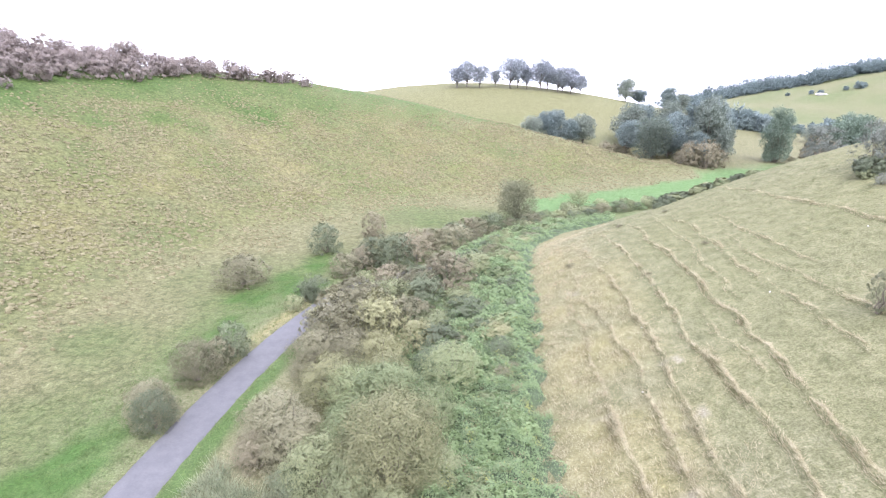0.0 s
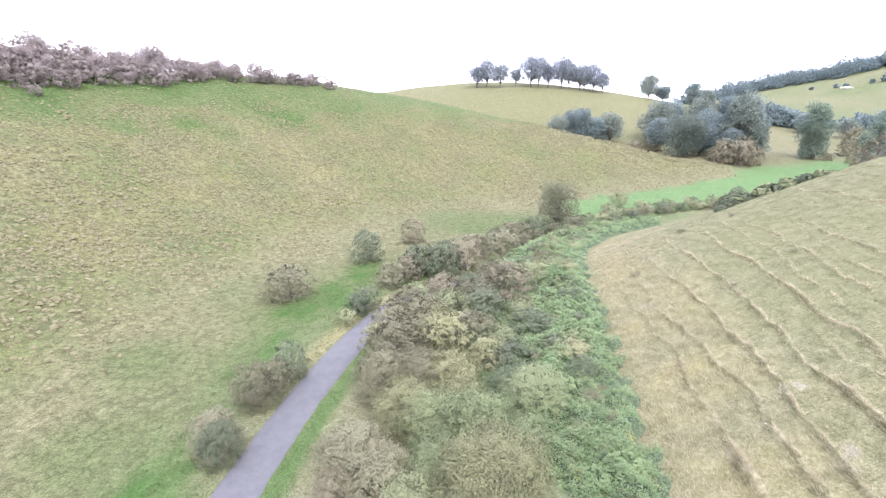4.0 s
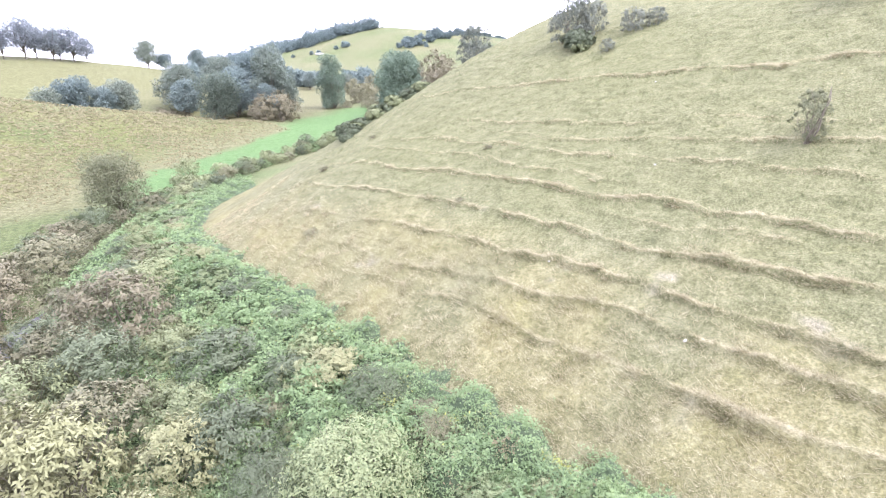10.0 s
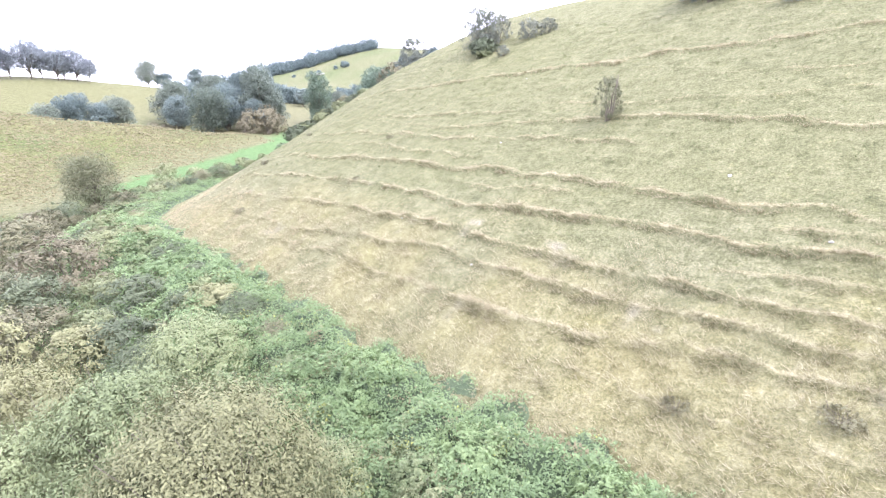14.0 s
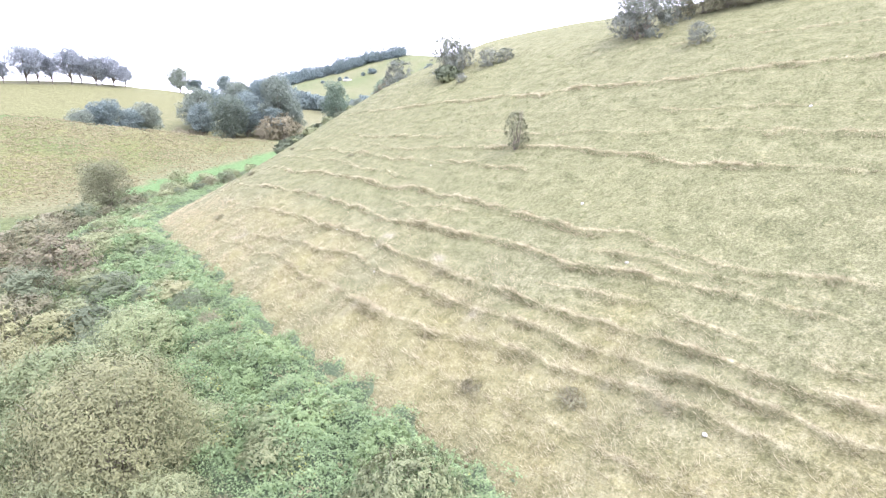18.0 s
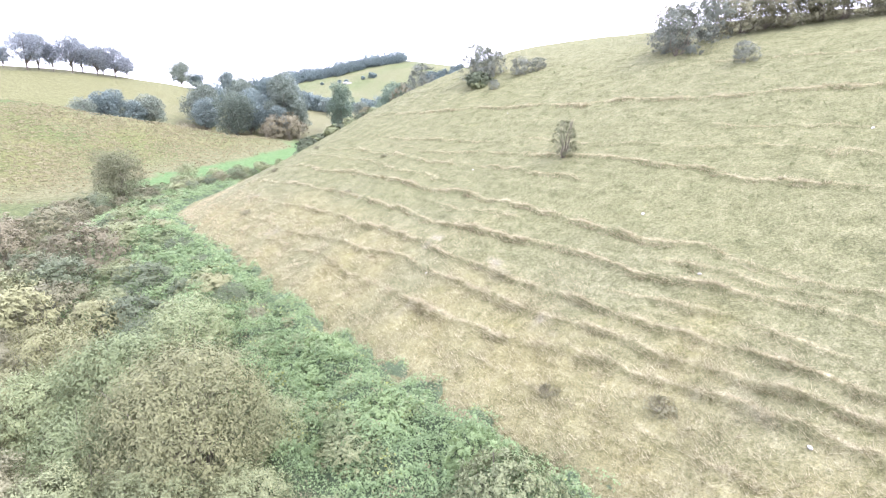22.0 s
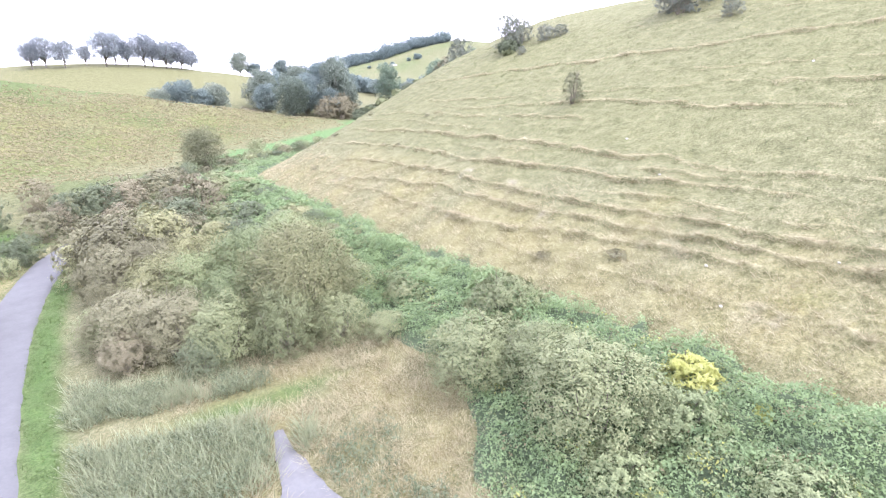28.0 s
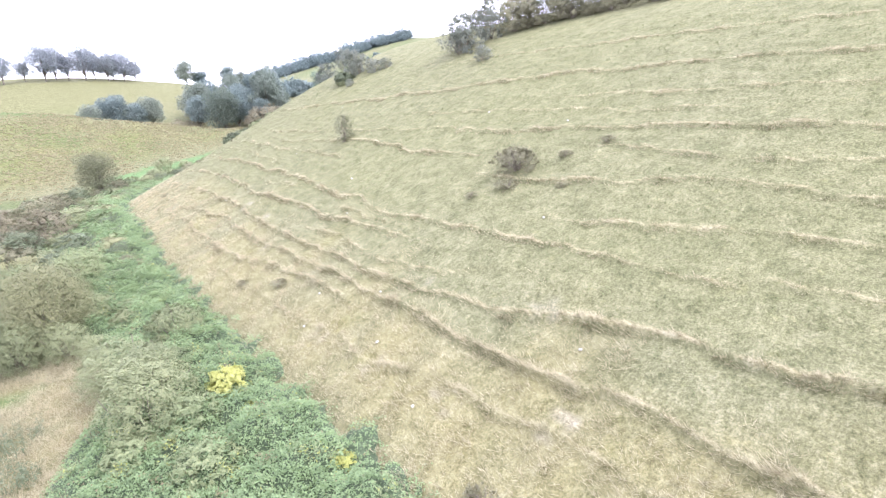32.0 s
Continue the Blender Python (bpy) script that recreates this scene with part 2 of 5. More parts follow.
LEAF_FIELD = leaf_material("olive-green tree leaves", [(0.00, (0.111, 0.134, 0.115)), (0.50, (0.195, 0.223, 0.184)), (1.00, (0.298, 0.322, 0.258))], 0.5, through=0.3)
LEAF_CHESTNUT = leaf_material("deep green field-tree leaves", [(0.00, (0.079, 0.111, 0.086)), (0.50, (0.138, 0.181, 0.135)), (1.00, (0.225, 0.263, 0.195))], 0.1, through=0.3)
LEAF_HAW = leaf_material("olive-brown hawthorn leaves", [(0.00, (0.090, 0.095, 0.059)), (0.50, (0.162, 0.167, 0.104)), (1.00, (0.248, 0.243, 0.153))], 0.1, through=0.3)
LEAF_BROW = leaf_material("grey-green hawthorn leaves", [(0.00, (0.094, 0.106, 0.094)), (0.50, (0.165, 0.178, 0.149)), (1.00, (0.270, 0.275, 0.223))], 0.4, through=0.35)
# Skyline beeches: the haze before them is mixed into the leaf colour.
LEAF_SKYLINE = leaf_material("beech leaves hazed blue-grey", [(0.00, (0.165, 0.182, 0.211)), (0.50, (0.264, 0.288, 0.310)), (1.00, (0.363, 0.385, 0.382))], 0.4)
LEAF_CREST = leaf_material("purplish-brown scrub leaves", [(0.00, (0.165, 0.136, 0.132)), (0.50, (0.277, 0.235, 0.219)), (1.00, (0.385, 0.343, 0.302))], 0.35)
STRAW = leaf_material("straw-coloured grass blades", [(0.0, (0.240, 0.205, 0.134)), (0.5, (0.390, 0.350, 0.246)), (1.0, (0.540, 0.492, 0.372))], 0.2, 0.9, 0.45)
BLADES = leaf_material("green grass blades", [(0.0, (0.098, 0.120, 0.058)), (0.5, (0.177, 0.191, 0.102)), (1.0, (0.293, 0.284, 0.177))], 0.2, 0.9, 0.45)
ASPHALT = plain_material("worn asphalt", (0.064, 0.063, 0.070), (0.100, 0.098, 0.106), 1.2, 0.75, 0.3, 0.01, 8.0, 0.4)
CHALK = plain_material("pale wet chalk mud", (0.066, 0.065, 0.071), (0.118, 0.115, 0.122), 0.9, 0.45, 0.4, 0.03, 6.0, 0.5)

# ---- lie of the land ----
def bend(points, steps=6):
    """A smooth line through a few points (Catmull-Rom)."""
    p = np.array([points[0], *points, points[-1]], float)
    out = []
    for a, b, c, d in zip(p, p[1:], p[2:], p[3:]):
        for u in np.arange(steps) / steps:
            out.append(0.5 * (2 * b + (c - a) * u + (2 * a - 5 * b + 4 * c - d) * u**2 + (3 * b - a - 3 * c + d) * u**3))
    return np.array(out + [p[-1]])


def along(line, x, y):
    """The nearest station on a line (0 to 1 by vertex number) and the signed distance, plus to its right."""
    best = np.full(x.shape, 1e9)
    side, stat = np.zeros(x.shape), np.zeros(x.shape)
    n = len(line) - 1
    for k in range(n):
        (ax, ay), (bx, by) = line[k, :2], line[k + 1, :2]
        ux, uy = bx - ax, by - ay
        L = ux * ux + uy * uy
        u = ((x - ax) * ux + (y - ay) * uy) / L
        u = np.clip(u, 0 if k else -3, 1 if k < n - 1 else 3)
        dx, dy = x - ax - u * ux, y - ay - u * uy
        d = dx * dx + dy * dy
        near = d < best
        best = np.where(near, d, best)
        stat = np.where(near, (k + np.clip(u, 0, 1)) / n, stat)
        side = np.where(near, np.sign(dx * uy - dy * ux), side)
    return stat, np.sqrt(best) * side


def ease(u):
    u = np.clip(u, 0, 1)
    return u * u * (3 - 2 * u)


def top(a, b, e=2.0):
    return 0.5 * (a + b + np.sqrt((a - b) ** 2 + e * e)) - 0.5 * e


def ripple(x, y, size, seed=0.0):
    """Soft unevenness between -1 and 1, from a few crossed waves."""
    r, total = np.random.RandomState(int(seed * 17) + 5), 0
    for k in range(7):
        a, f, p = r.uniform(0, 6.283), r.uniform(0.6, 1.7) / size * 6.283, r.uniform(0, 6.283)
        total = total + np.sin(f * (x * np.cos(a) + y * np.sin(a)) + p + 1.3 * np.sin(0.37 * f * (y * np.cos(a) - x * np.sin(a)) + 2 * p))
    return total / 4.2


# foot of the terraced slope: x, y, height of the foot over the valley floor
FOOT_R = bend([(4, -90, 4.6), (5, -20, 4.5), (5.4, 0, 4.3), (6.5, 20, 4.0), (8.0, 38, 3.9), (10.2, 55, 3.8), (12.0, 69, 3.3), (16.0, 81, 2.3),
               (26, 94, 1.3), (44, 107, 0.8), (68, 119, 0.4), (96, 132, 0.0), (135, 150, 0.0), (220, 170, 0.0)])
# foot of the broad hill across the road: x, y, its height and its depth to the crest
FOOT_L = bend([(-32, -120, 29, 92), (-31, 0, 29, 92), (-30, 45, 30, 90), (-25, 72, 31, 90), (-11, 97, 28.5, 92), (12, 114, 23, 90), (40, 130, 15.5, 70),
               (64, 144, 8, 36), (79, 157, 3.5, 16), (88, 176, 2, 10)])


def floor_height(x, y):
    return -0.6 - 0.036 * np.clip(y + 0.25 * np.clip(x, -10, 80), -60, 125)


def slope_right(x, y):
    """Station, distance from the foot and height over the valley floor of the terraced slope."""
    s, d = along(FOOT_R, x, y)
    foot = np.interp(s, np.linspace(0, 1, len(FOOT_R)), FOOT_R[:, 2])
    low = foot * ease((d + 17) / 17)
    up = np.where(d > 0, d, 0)
    crest = 41.0
    h = 0.50 * up - np.where(up > crest - 14, 0.5 * 0.36 / 26 * np.minimum(up - crest + 14, 26) ** 2, 0) - 0.36 * np.where(up > crest + 12, up - crest - 12, 0)
    h = h - 0.002 * np.where(up > 80, (up - 80), 0) ** 1.5
    return s, d, low + h


def slope_left(x, y):
    s, d = along(FOOT_L, x, y)
    k = np.linspace(0, 1, len(FOOT_L))
    H, W = np.interp(s, k, FOOT_L[:, 2]), np.interp(s, k, FOOT_L[:, 3])
    d = -d
    u = np.clip(d / W, 0, 1)
    h = H * (0.30 * u + 0.70 * ease(u))
    back = np.clip(d - W, 0, None)
    return s, d, h + H / W * 0.15 * back - 0.0025 * np.clip(back, 0, 60) ** 2 - 0.3 * np.clip(back - 60, 0, 200)


def rolling(x, y):
    """The land without the small forms."""
    f = floor_height(x, y)
    _, _, r = slope_right(x, y)
    _, _, l = slope_left(x, y)
    clump = 24.0 * np.exp(-(((x - 20) / 125) ** 2)) * ease((y - 178 - 0.10 * np.abs(x - 40)) / 125) - 0.06 * np.clip(y - 320, 0, 600)
    u, w = (x - 395) * 0.81 - (y - 535) * 0.59, (x - 395) * 0.59 + (y - 535) * 0.81
    far = 44 * np.exp(-((u / np.where(u < 0, 150, 260)) ** 2) - (np.clip(-w, 0, None) / 190) ** 2) * ease((w + 420) / 200)
    z = f + top(top(r, l, 1.0), top(clump, far, 3.0), 2.0)
    return z - 0.055 * np.clip(np.hypot(x, y) - 345, 0, None) * (1 - ease((x - 0.62 * y) / 120))


# sheep terraces of the slope: (y, distance from the foot, strength) along each
TERRACES = [
    [(75, 22.5, 0.0), (60, 23.4, 0.5), (51, 24.4, 0.8), (43, 25.5, 0.9), (37, 26.0, 1.0), (30, 26.9, 1.0), (24, 27.4, 1.0), (17, 28.2, 1.0), (8, 29.0, 1.0), (-1, 29.7, 0.9), (-24, 29.8, 0.8)],
    [(56, 18.6, 0.2), (45, 17.4, 0.5), (38, 17.9, 0.7), (34, 18.8, 0.6), (29, 19.2, 0.9), (23, 19.3, 1.0), (20, 19.0, 1.1), (17, 18.7, 1.1), (13, 18.6, 1.0), (9, 18.5, 0.6), (5, 18.6, 0.0)],
    [(37, 20.9, 0.0), (33, 20.7, 0.5), (18, 21.4, 0.3), (9, 21.6, 0.8), (0, 22.3, 0.9), (-8, 22.5, 0.9), (-15, 22.6, 0.8), (-26, 22.5, 0.6)],
    [(68, 12.2, 0.2), (58, 12.7, 0.9), (45, 13.4, 1.0), (34, 13.3, 1.2), (28, 13.0, 1.2), (23, 12.6, 1.3), (17, 12.5, 1.1), (13, 11.9, 0.7), (9, 11.8, 0.7), (3, 12.3, 0.9), (-6, 12.4, 0.8), (-20, 12.7, 0.5)],
    [(72, 9.0, 0.2), (59, 9.8, 0.8), (50, 10.2, 1.0), (42, 10.4, 1.0), (37, 9.9, 0.8), (31, 10.6, 1.3), (25, 10.6, 1.4), (19, 10.5, 1.3), (14, 10.3, 1.2), (9, 10.5, 0.7), (2, 10.4, 0.1)],
    [(70, 6.4, 0.2), (55, 6.9, 0.7), (45, 7.8, 1.1), (40, 8.2, 1.2), (33, 7.9, 1.3), (25, 7.6, 1.4), (19, 7.5, 1.5), (12, 7.6, 1.4), (6, 7.5, 1.3), (1, 7.7, 1.2), (-3, 8.3, 1.2), (-8, 8.8, 1.5), (-12, 9.5, 1.5), (-24, 9.9, 1.4)],
    [(62, 4.4, 0.3), (46, 5.0, 0.7), (40, 6.2, 1.0), (33, 6.2, 1.1), (26, 5.9, 1.3), (19, 6.0, 1.3), (14, 6.5, 1.3), (8, 6.3, 1.2), (4, 6.3, 1.4), (-2, 6.3, 1.7), (-8, 6.3, 1.7), (-14, 6.2, 1.7), (-26, 6.4, 1.4)],
    [(58, 2.6, 0.4), (50, 3.1, 0.6), (43, 3.8, 0.8), (34, 4.2, 1.0), (26, 4.1, 1.1), (21, 4.2, 1.1), (17, 4.9, 1.1), (13, 5.5, 1.0), (8, 5.2, 0.9), (4, 5.7, 0.5), (1, 6.0, 0.0)],
    [(62, 16.6, 0.3), (50, 16.4, 0.6), (42, 16.1, 0.6), (34, 16.8, 0.5), (28, 16.7, 0.8), (25, 16.6, 0.0)],
    [(60, 18.9, 0.1), (48, 19.4, 0.6), (39, 20.2, 0.5), (34, 20.0, 0.0)],
    [(-1, 14.3, 0.0), (-4, 14.5, 0.7), (-8, 14.9, 0.7), (-22, 15.4, 0.6)],
    [(10, 25.6, 0.0), (0, 26.0, 0.5), (-14, 26.2, 0.5), (-26, 26.0, 0.4)],
    [(40, 33.0, 0.1), (24, 34.0, 0.4), (6, 34.5, 0.6), (-12, 34.3, 0.6), (-26, 34.0, 0.5)],
    [(7, 16.8, 0.0), (5, 17.0, 0.9), (1, 17.1, 1.1), (-3, 17.4, 1.0), (-8, 17.8, 0.8), (-22, 18.2, 0.6)],
    [(1, 20.2, 0.0), (-3, 20.3, 0.6), (-9, 20.0, 0.6), (-22, 20.2, 0.4)],
    [(38, 11.7, 0.0), (34, 12.0, 0.7), (29, 12.0, 0.6), (27, 11.9, 0.0)],
    [(18, 11.4, 0.0), (16, 11.3, 0.8), (13, 11.1, 0.8), (10, 11.2, 0.4), (5, 11.0, 0.0)],
    [(20, 8.9, 0.0), (17, 9.0, 0.7), (14, 9.2, 0.8), (8, 8.6, 0.6), (4, 8.7, 0.7), (1, 9.2, 0.6), (-1, 10.1, 0.3), (-4, 10.4, 0.0)],
    [(30, 2.8, 0.0), (18, 2.9, 0.5), (5, 3.3, 0.7), (0, 3.4, 0.6), (-5, 4.0, 0.7), (-10, 4.4, 0.9), (-14, 4.4, 0.8), (-26, 4.2, 0.6)],
    [(66, 15.0, 0.2), (52, 14.9, 0.5), (40, 14.6, 0.5), (33, 14.8, 0.0)],
    [(26, 23.4, 0.0), (18, 23.8, 0.4), (6, 24.2, 0.5), (-8, 24.4, 0.4)],
]


def terraces(x, y, d):
    """Rise and fall of the terraces, how much of their grassy lip is here, and of the rank grass and painted shade
    below it.
    """
    dz, lip, under = np.zeros(x.shape), np.zeros(x.shape), np.zeros(x.shape)
    wob = 0.36 * ripple(x, y, 9, 2) + 0.13 * ripple(x, y, 2.8, 21) + 0.05 * ripple(x, y, 1.1, 22)
    rough = np.clip(0.9 + 0.4 * ripple(x, y, 5.5, 23), 0.25, 1.3)
    broken = np.clip(0.75 + 0.7 * ripple(x, y, 3.2, 26), 0.05, 1.2)
    rank = np.clip(0.7 + 0.6 * ripple(x, y, 2.6, 27), 0.1, 1.3)
    for line in TERRACES:
        t = np.array(line[::-1])
        e = d - np.interp(y, t[:, 0], t[:, 1]) + wob
        a = np.interp(y, t[:, 0], t[:, 2], left=0, right=0) * rough
        jump = np.tanh((e + 0.07) / 0.12)
        dz += a * 0.105 * jump * np.exp(-np.abs(e) / np.where(e > 0, 0.6, 1.0))
        lip = np.maximum(lip, a * broken * np.exp(-(((e - 0.09) / 0.06) ** 2)))
        under = np.maximum(under, a * rank * np.exp(-(((e + 0.12) / 0.12) ** 2)))
    return dz, lip, under


def ground(x, y):
    """The height of the land."""
    x, y = np.asarray(x, float), np.asarray(y, float)
    z = rolling(x, y)
    s, d = along(FOOT_R, x, y)
    z = z + terraces(x, y, d)[0]
    on = ease((d - 0.5) / 4) * ease((48 - d) / 8) * ease((140 - y) / 30)
    p = z / 0.42 + 0.34 * ripple(x, y, 22, 1) + 0.12 * ripple(x, y, 6, 3)
    z = z + on * 0.035 * np.sin(6.283 * p) * np.clip(ripple(x, y, 12, 4), 0, 1)
    z = z + on * (0.05 * ripple(x, y, 1.6, 24) + 0.04 * ripple(x, y, 0.8, 25))
    _, dl = along(FOOT_L, x, y)
    hum = ease((-dl - 4) / 10) * ease((260 - np.hypot(x, y)) / 80)
    z = z + hum * (0.13 * ripple(x, y, 1.9, 5) + 0.10 * ripple(x, y, 4.3, 6))
    return z + 0.05 * ripple(x, y, 3.1, 7) + 0.25 * ripple(x, y, 30, 8) * ease((np.hypot(x - 5, y - 30) - 20) / 40)

# ---- the ground ----
def mesh_from(name, verts, faces, material_, smooth=True):
    """A mesh from arrays: verts n x 3, faces m x 3 or m x 4."""
    me = bpy.data.meshes.new(name)
    verts, faces = np.asarray(verts, np.float32), np.asarray(faces, np.int32)
    k = faces.shape[1]
    me.vertices.add(len(verts))
    me.vertices.foreach_set("co", verts.ravel())
    me.loops.add(faces.size)
    me.loops.foreach_set("vertex_index", faces.ravel())
    me.polygons.add(len(faces))
    me.polygons.foreach_set("loop_start", np.arange(len(faces), dtype=np.int32) * k)
    me.polygons.foreach_set("use_smooth", np.full(len(faces), smooth))
    me.update(calc_edges=True)
    me.materials.append(material_)
    return me


def spread(near0, near1, step, far0, far1, grow=1.09):
    """Grid lines: even in the middle, wider and wider outwards."""
    mid = list(np.arange(near0, near1, step))
    out, s, lo, hi = mid[:], step, [], []
    a = near0
    while a > far0:
        s *= grow
        a -= min(s, 24 if a > -600 else 70)
        lo.append(a)
    s, a = step, mid[-1]
    while a < far1:
        s *= grow
        a += min(s, 24 if a < 700 else 70)
        hi.append(a)
    return np.array(lo[::-1] + out + hi)


ROAD = bend([(-20.5, -60), (-20.0, -20), (-19.0, 8), (-18.2, 25), (-17.25, 35.5), (-16.15, 43), (-14.55, 50.5), (-12.2, 58), (-8.7, 63.6), (-4.0, 67.4), (0.6, 71.0), (4.4, 76), (8, 82), (13, 89), (20, 97)], 8)


def cover_at(x, y):
    """What grows where: shares of turf, dry grass, lush grass and bare earth."""
    sr, dr, _ = slope_right(x, y)
    sl, dl, _ = slope_left(x, y)
    _, road = along(ROAD, x, y)
    right = ease((dr + 2) / 4)
    turf = right * ease((dr - 6 - 2 * ripple(x, y, 14, 11)) / 8) * (0.75 + 0.3 * ripple(x, y, 22, 12))
    dry = right * ease((11 - dr + 4 * ripple(x, y, 10, 13)) / 9) * ease((150 - y) / 40) * np.clip(0.72 + 0.3 * ripple(x, y, 6, 55), 0, 0.95)
    hill = ease((dl - 4) / 14)
    dry = np.maximum(dry, hill * ease(1.35 - np.abs(dl - 37 - 12 * ripple(x, y, 60, 14)) / 34) * (0.46 + 0.4 * ripple(x, y, 16, 15)) * ease((250 - y) / 60))
    turf = np.maximum(turf, hill * ease((dl - 50 + 10 * ripple(x, y, 30, 16)) / 22))
    lush = ease((-road - 2.6) / 2) * ease((11 + 5 * ripple(x, y, 13, 17) + road) / 7) * (1 - hill) * ease((100 - y) / 25) * np.clip(0.55 + 0.5 * ripple(x, y, 9, 52) + 0.7 * np.exp(-(((y - 66) / 9) ** 2)) + 0.5 * np.exp(-(((y - 26) / 8) ** 2)), 0, 1)
    low = rolling(x, y) - floor_height(x, y)
    field = ease((x - 12) / 10) * ease((y - 92) / 12) * ease((4.5 - dl + 1.5 * ripple(x, y, 14, 62)) / 3.5) * ease((173 + 0.36 * (x - 83) - y) / 8) * ease((-4 - dr) / 6)
    lush = np.maximum(lush, ease(1.4 - np.abs(road - 2.2) / 1.0) * ease((80 - y) / 10) * 0.8)
    rough = ease((road - 3.6) / 1.5) * ease((26 - y) / 4) * ease((5 - x) / 3)
    dry = np.maximum(dry, rough * (0.6 + 0.5 * ripple(x, y, 6, 53)))
    dry = np.maximum(dry, ease(1.3 - np.abs(road + 2.5) / 0.9) * ease((y - 44) / 4) * ease((64 - y) / 4))
    _, lip, under = terraces(x, y, dr)
    dry = np.maximum(dry * (1 - 0.25 * lip), np.clip(lip, 0, 1) * 0.95)
    scar = np.clip(ripple(x, y, 5, 18) + 0.5 * ripple(x, y, 1.7, 19) - 0.95, 0, 1) * ease((dr - 1) / 3) * ease((13 - dr) / 4) * ease((80 - y) / 20)
    bare = scar * 0.8 + np.clip(lip - 0.75, 0, 1) * np.clip(ripple(x, y, 8, 20), 0, 1) * 0.5
    meadow = np.maximum(np.maximum(hill, ease((-road - 4) / 8) * 0.8), ease((y - 150) / 40)) * (1 - 0.4 * ease((y - 160) / 30))
    meadow = meadow * (1 - 0.3 * ease((x - 130) / 40) * ease((y - 230) / 60))
    lush = np.maximum(lush, 0.5 * ease((-road - 2.6) / 2) * ease((10 - dl + 8 * ripple(x, y, 20, 54)) / 16) * ease((95 - y) / 40))
    lush = np.maximum(lush, hill * ease((dl - 46 + 14 * ripple(x, y, 26, 56)) / 26) * ease((200 - y) / 60) * 0.85)
    lush = np.maximum(lush, 0.55 * ease((x + 20) / 16) * ease((30 - dl + 6 * ripple(x, y, 12, 57)) / 20) * ease((y - 84) / 12) * ease((118 - y) / 14) * (1 - right))
    lush = np.maximum(lush, 0.4 * ease((x - 140) / 40) * ease((y - 240) / 60) * np.clip(0.6 + 0.9 * ripple(x, y, 90, 59), 0, 1.6))
    lush = np.maximum(lush, hill * ease((250 - y) / 60) * np.clip(0.26 + 0.16 * ripple(x, y, 34, 63) + 0.38 * ease((dl - 52 + 9 * ripple(x, y, 20, 64)) / 16) + 0.3 * ease((20 - dl + 6 * ripple(x, y, 14, 65)) / 14) * ease((60 - y) / 30), 0, 0.8))
    mint = field
    lush = np.maximum(lush, 0.8 * np.exp(-(((x + 7.4) / 3.6) ** 4) - (((y - 20.6 + 0.30 * (x + 6.6)) / 0.8) ** 2)))
    for cx, cy, wx, wy in ((-22.0, 58, 4.5, 5), (-19.5, 64, 3.0, 7), (-17.0, 71, 3.0, 7), (-23.5, 28, 3.2, 9), (-21.5, 48, 2.5, 8)):
        lush = np.maximum(lush, np.exp(-(((x - cx) / wx) ** 2) - ((y - cy) / wy) ** 2) * (1.0 + 0.3 * ripple(x, y, 4, 58)))
    return np.clip([turf, dry, lush, bare, under * 0.29, meadow, lip, mint], 0, 1)


gx = spread(5.0, 42.0, 0.115, -1500, 1500)
gx = np.concatenate([gx[gx < -95], np.arange(-95, 2.0, 0.62), gx[gx > 2.0]])
gy = spread(-22.0, 78.0, 0.42, -700, 2000)
gy = np.concatenate([gy[gy <= 78], np.arange(78.5, 160, 0.7), gy[gy > 160]])
GX, GY = np.meshgrid(gx, gy)
GZ = ground(GX, GY)
nx, ny = len(gx), len(gy)
idx = np.arange(nx * ny).reshape(ny, nx)
quads = np.stack([idx[:-1, :-1], idx[:-1, 1:], idx[1:, 1:], idx[1:, :-1]], -1).reshape(-1, 4)
land = mesh_from("ground", np.stack([GX, GY, GZ], -1).reshape(-1, 3), quads, GRASS)
for key, value in zip(("turf", "dry", "lush", "bare", "rank", "meadow", "lip", "mint"), cover_at(GX, GY)):
    land.attributes.new(key, "FLOAT", "POINT").data.foreach_set("value", value.astype(np.float32).ravel())
tagged(new("ground", land), "rolling chalk downland of rough grazed grass with sheep terraces", "ground", kind="structure")


def strip(name, line, half, lift, mat, n=12):
    """A band draped over the ground along a line."""
    d = np.gradient(line[:, :2], axis=0)
    d /= np.linalg.norm(d, axis=1)[:, None]
    across = np.linspace(-1, 1, n + 1)
    px = line[:, 0, None] + d[:, 1, None] * across * half
    py = line[:, 1, None] - d[:, 0, None] * across * half
    pz = ground(px, py)
    low = pz[:, [0, -1]] - 0.06
    pz = pz * 0.2 + ground(line[:, 0], line[:, 1])[:, None] * 0.8 + lift + 0.04 * (1 - across**2)
    pz[:, [0, -1]] = low  # the edges run into the verge
    i = np.arange(px.size).reshape(px.shape)
    f = np.stack([i[:-1, :-1], i[:-1, 1:], i[1:, 1:], i[1:, :-1]], -1).reshape(-1, 4)
    return new(name, mesh_from(name, np.stack([px, py, pz], -1).reshape(-1, 3), f, mat))


tagged(strip("road", ROAD, 1.6, 0.09, ASPHALT), "narrow single-track lane of worn grey asphalt", "road", kind="structure")

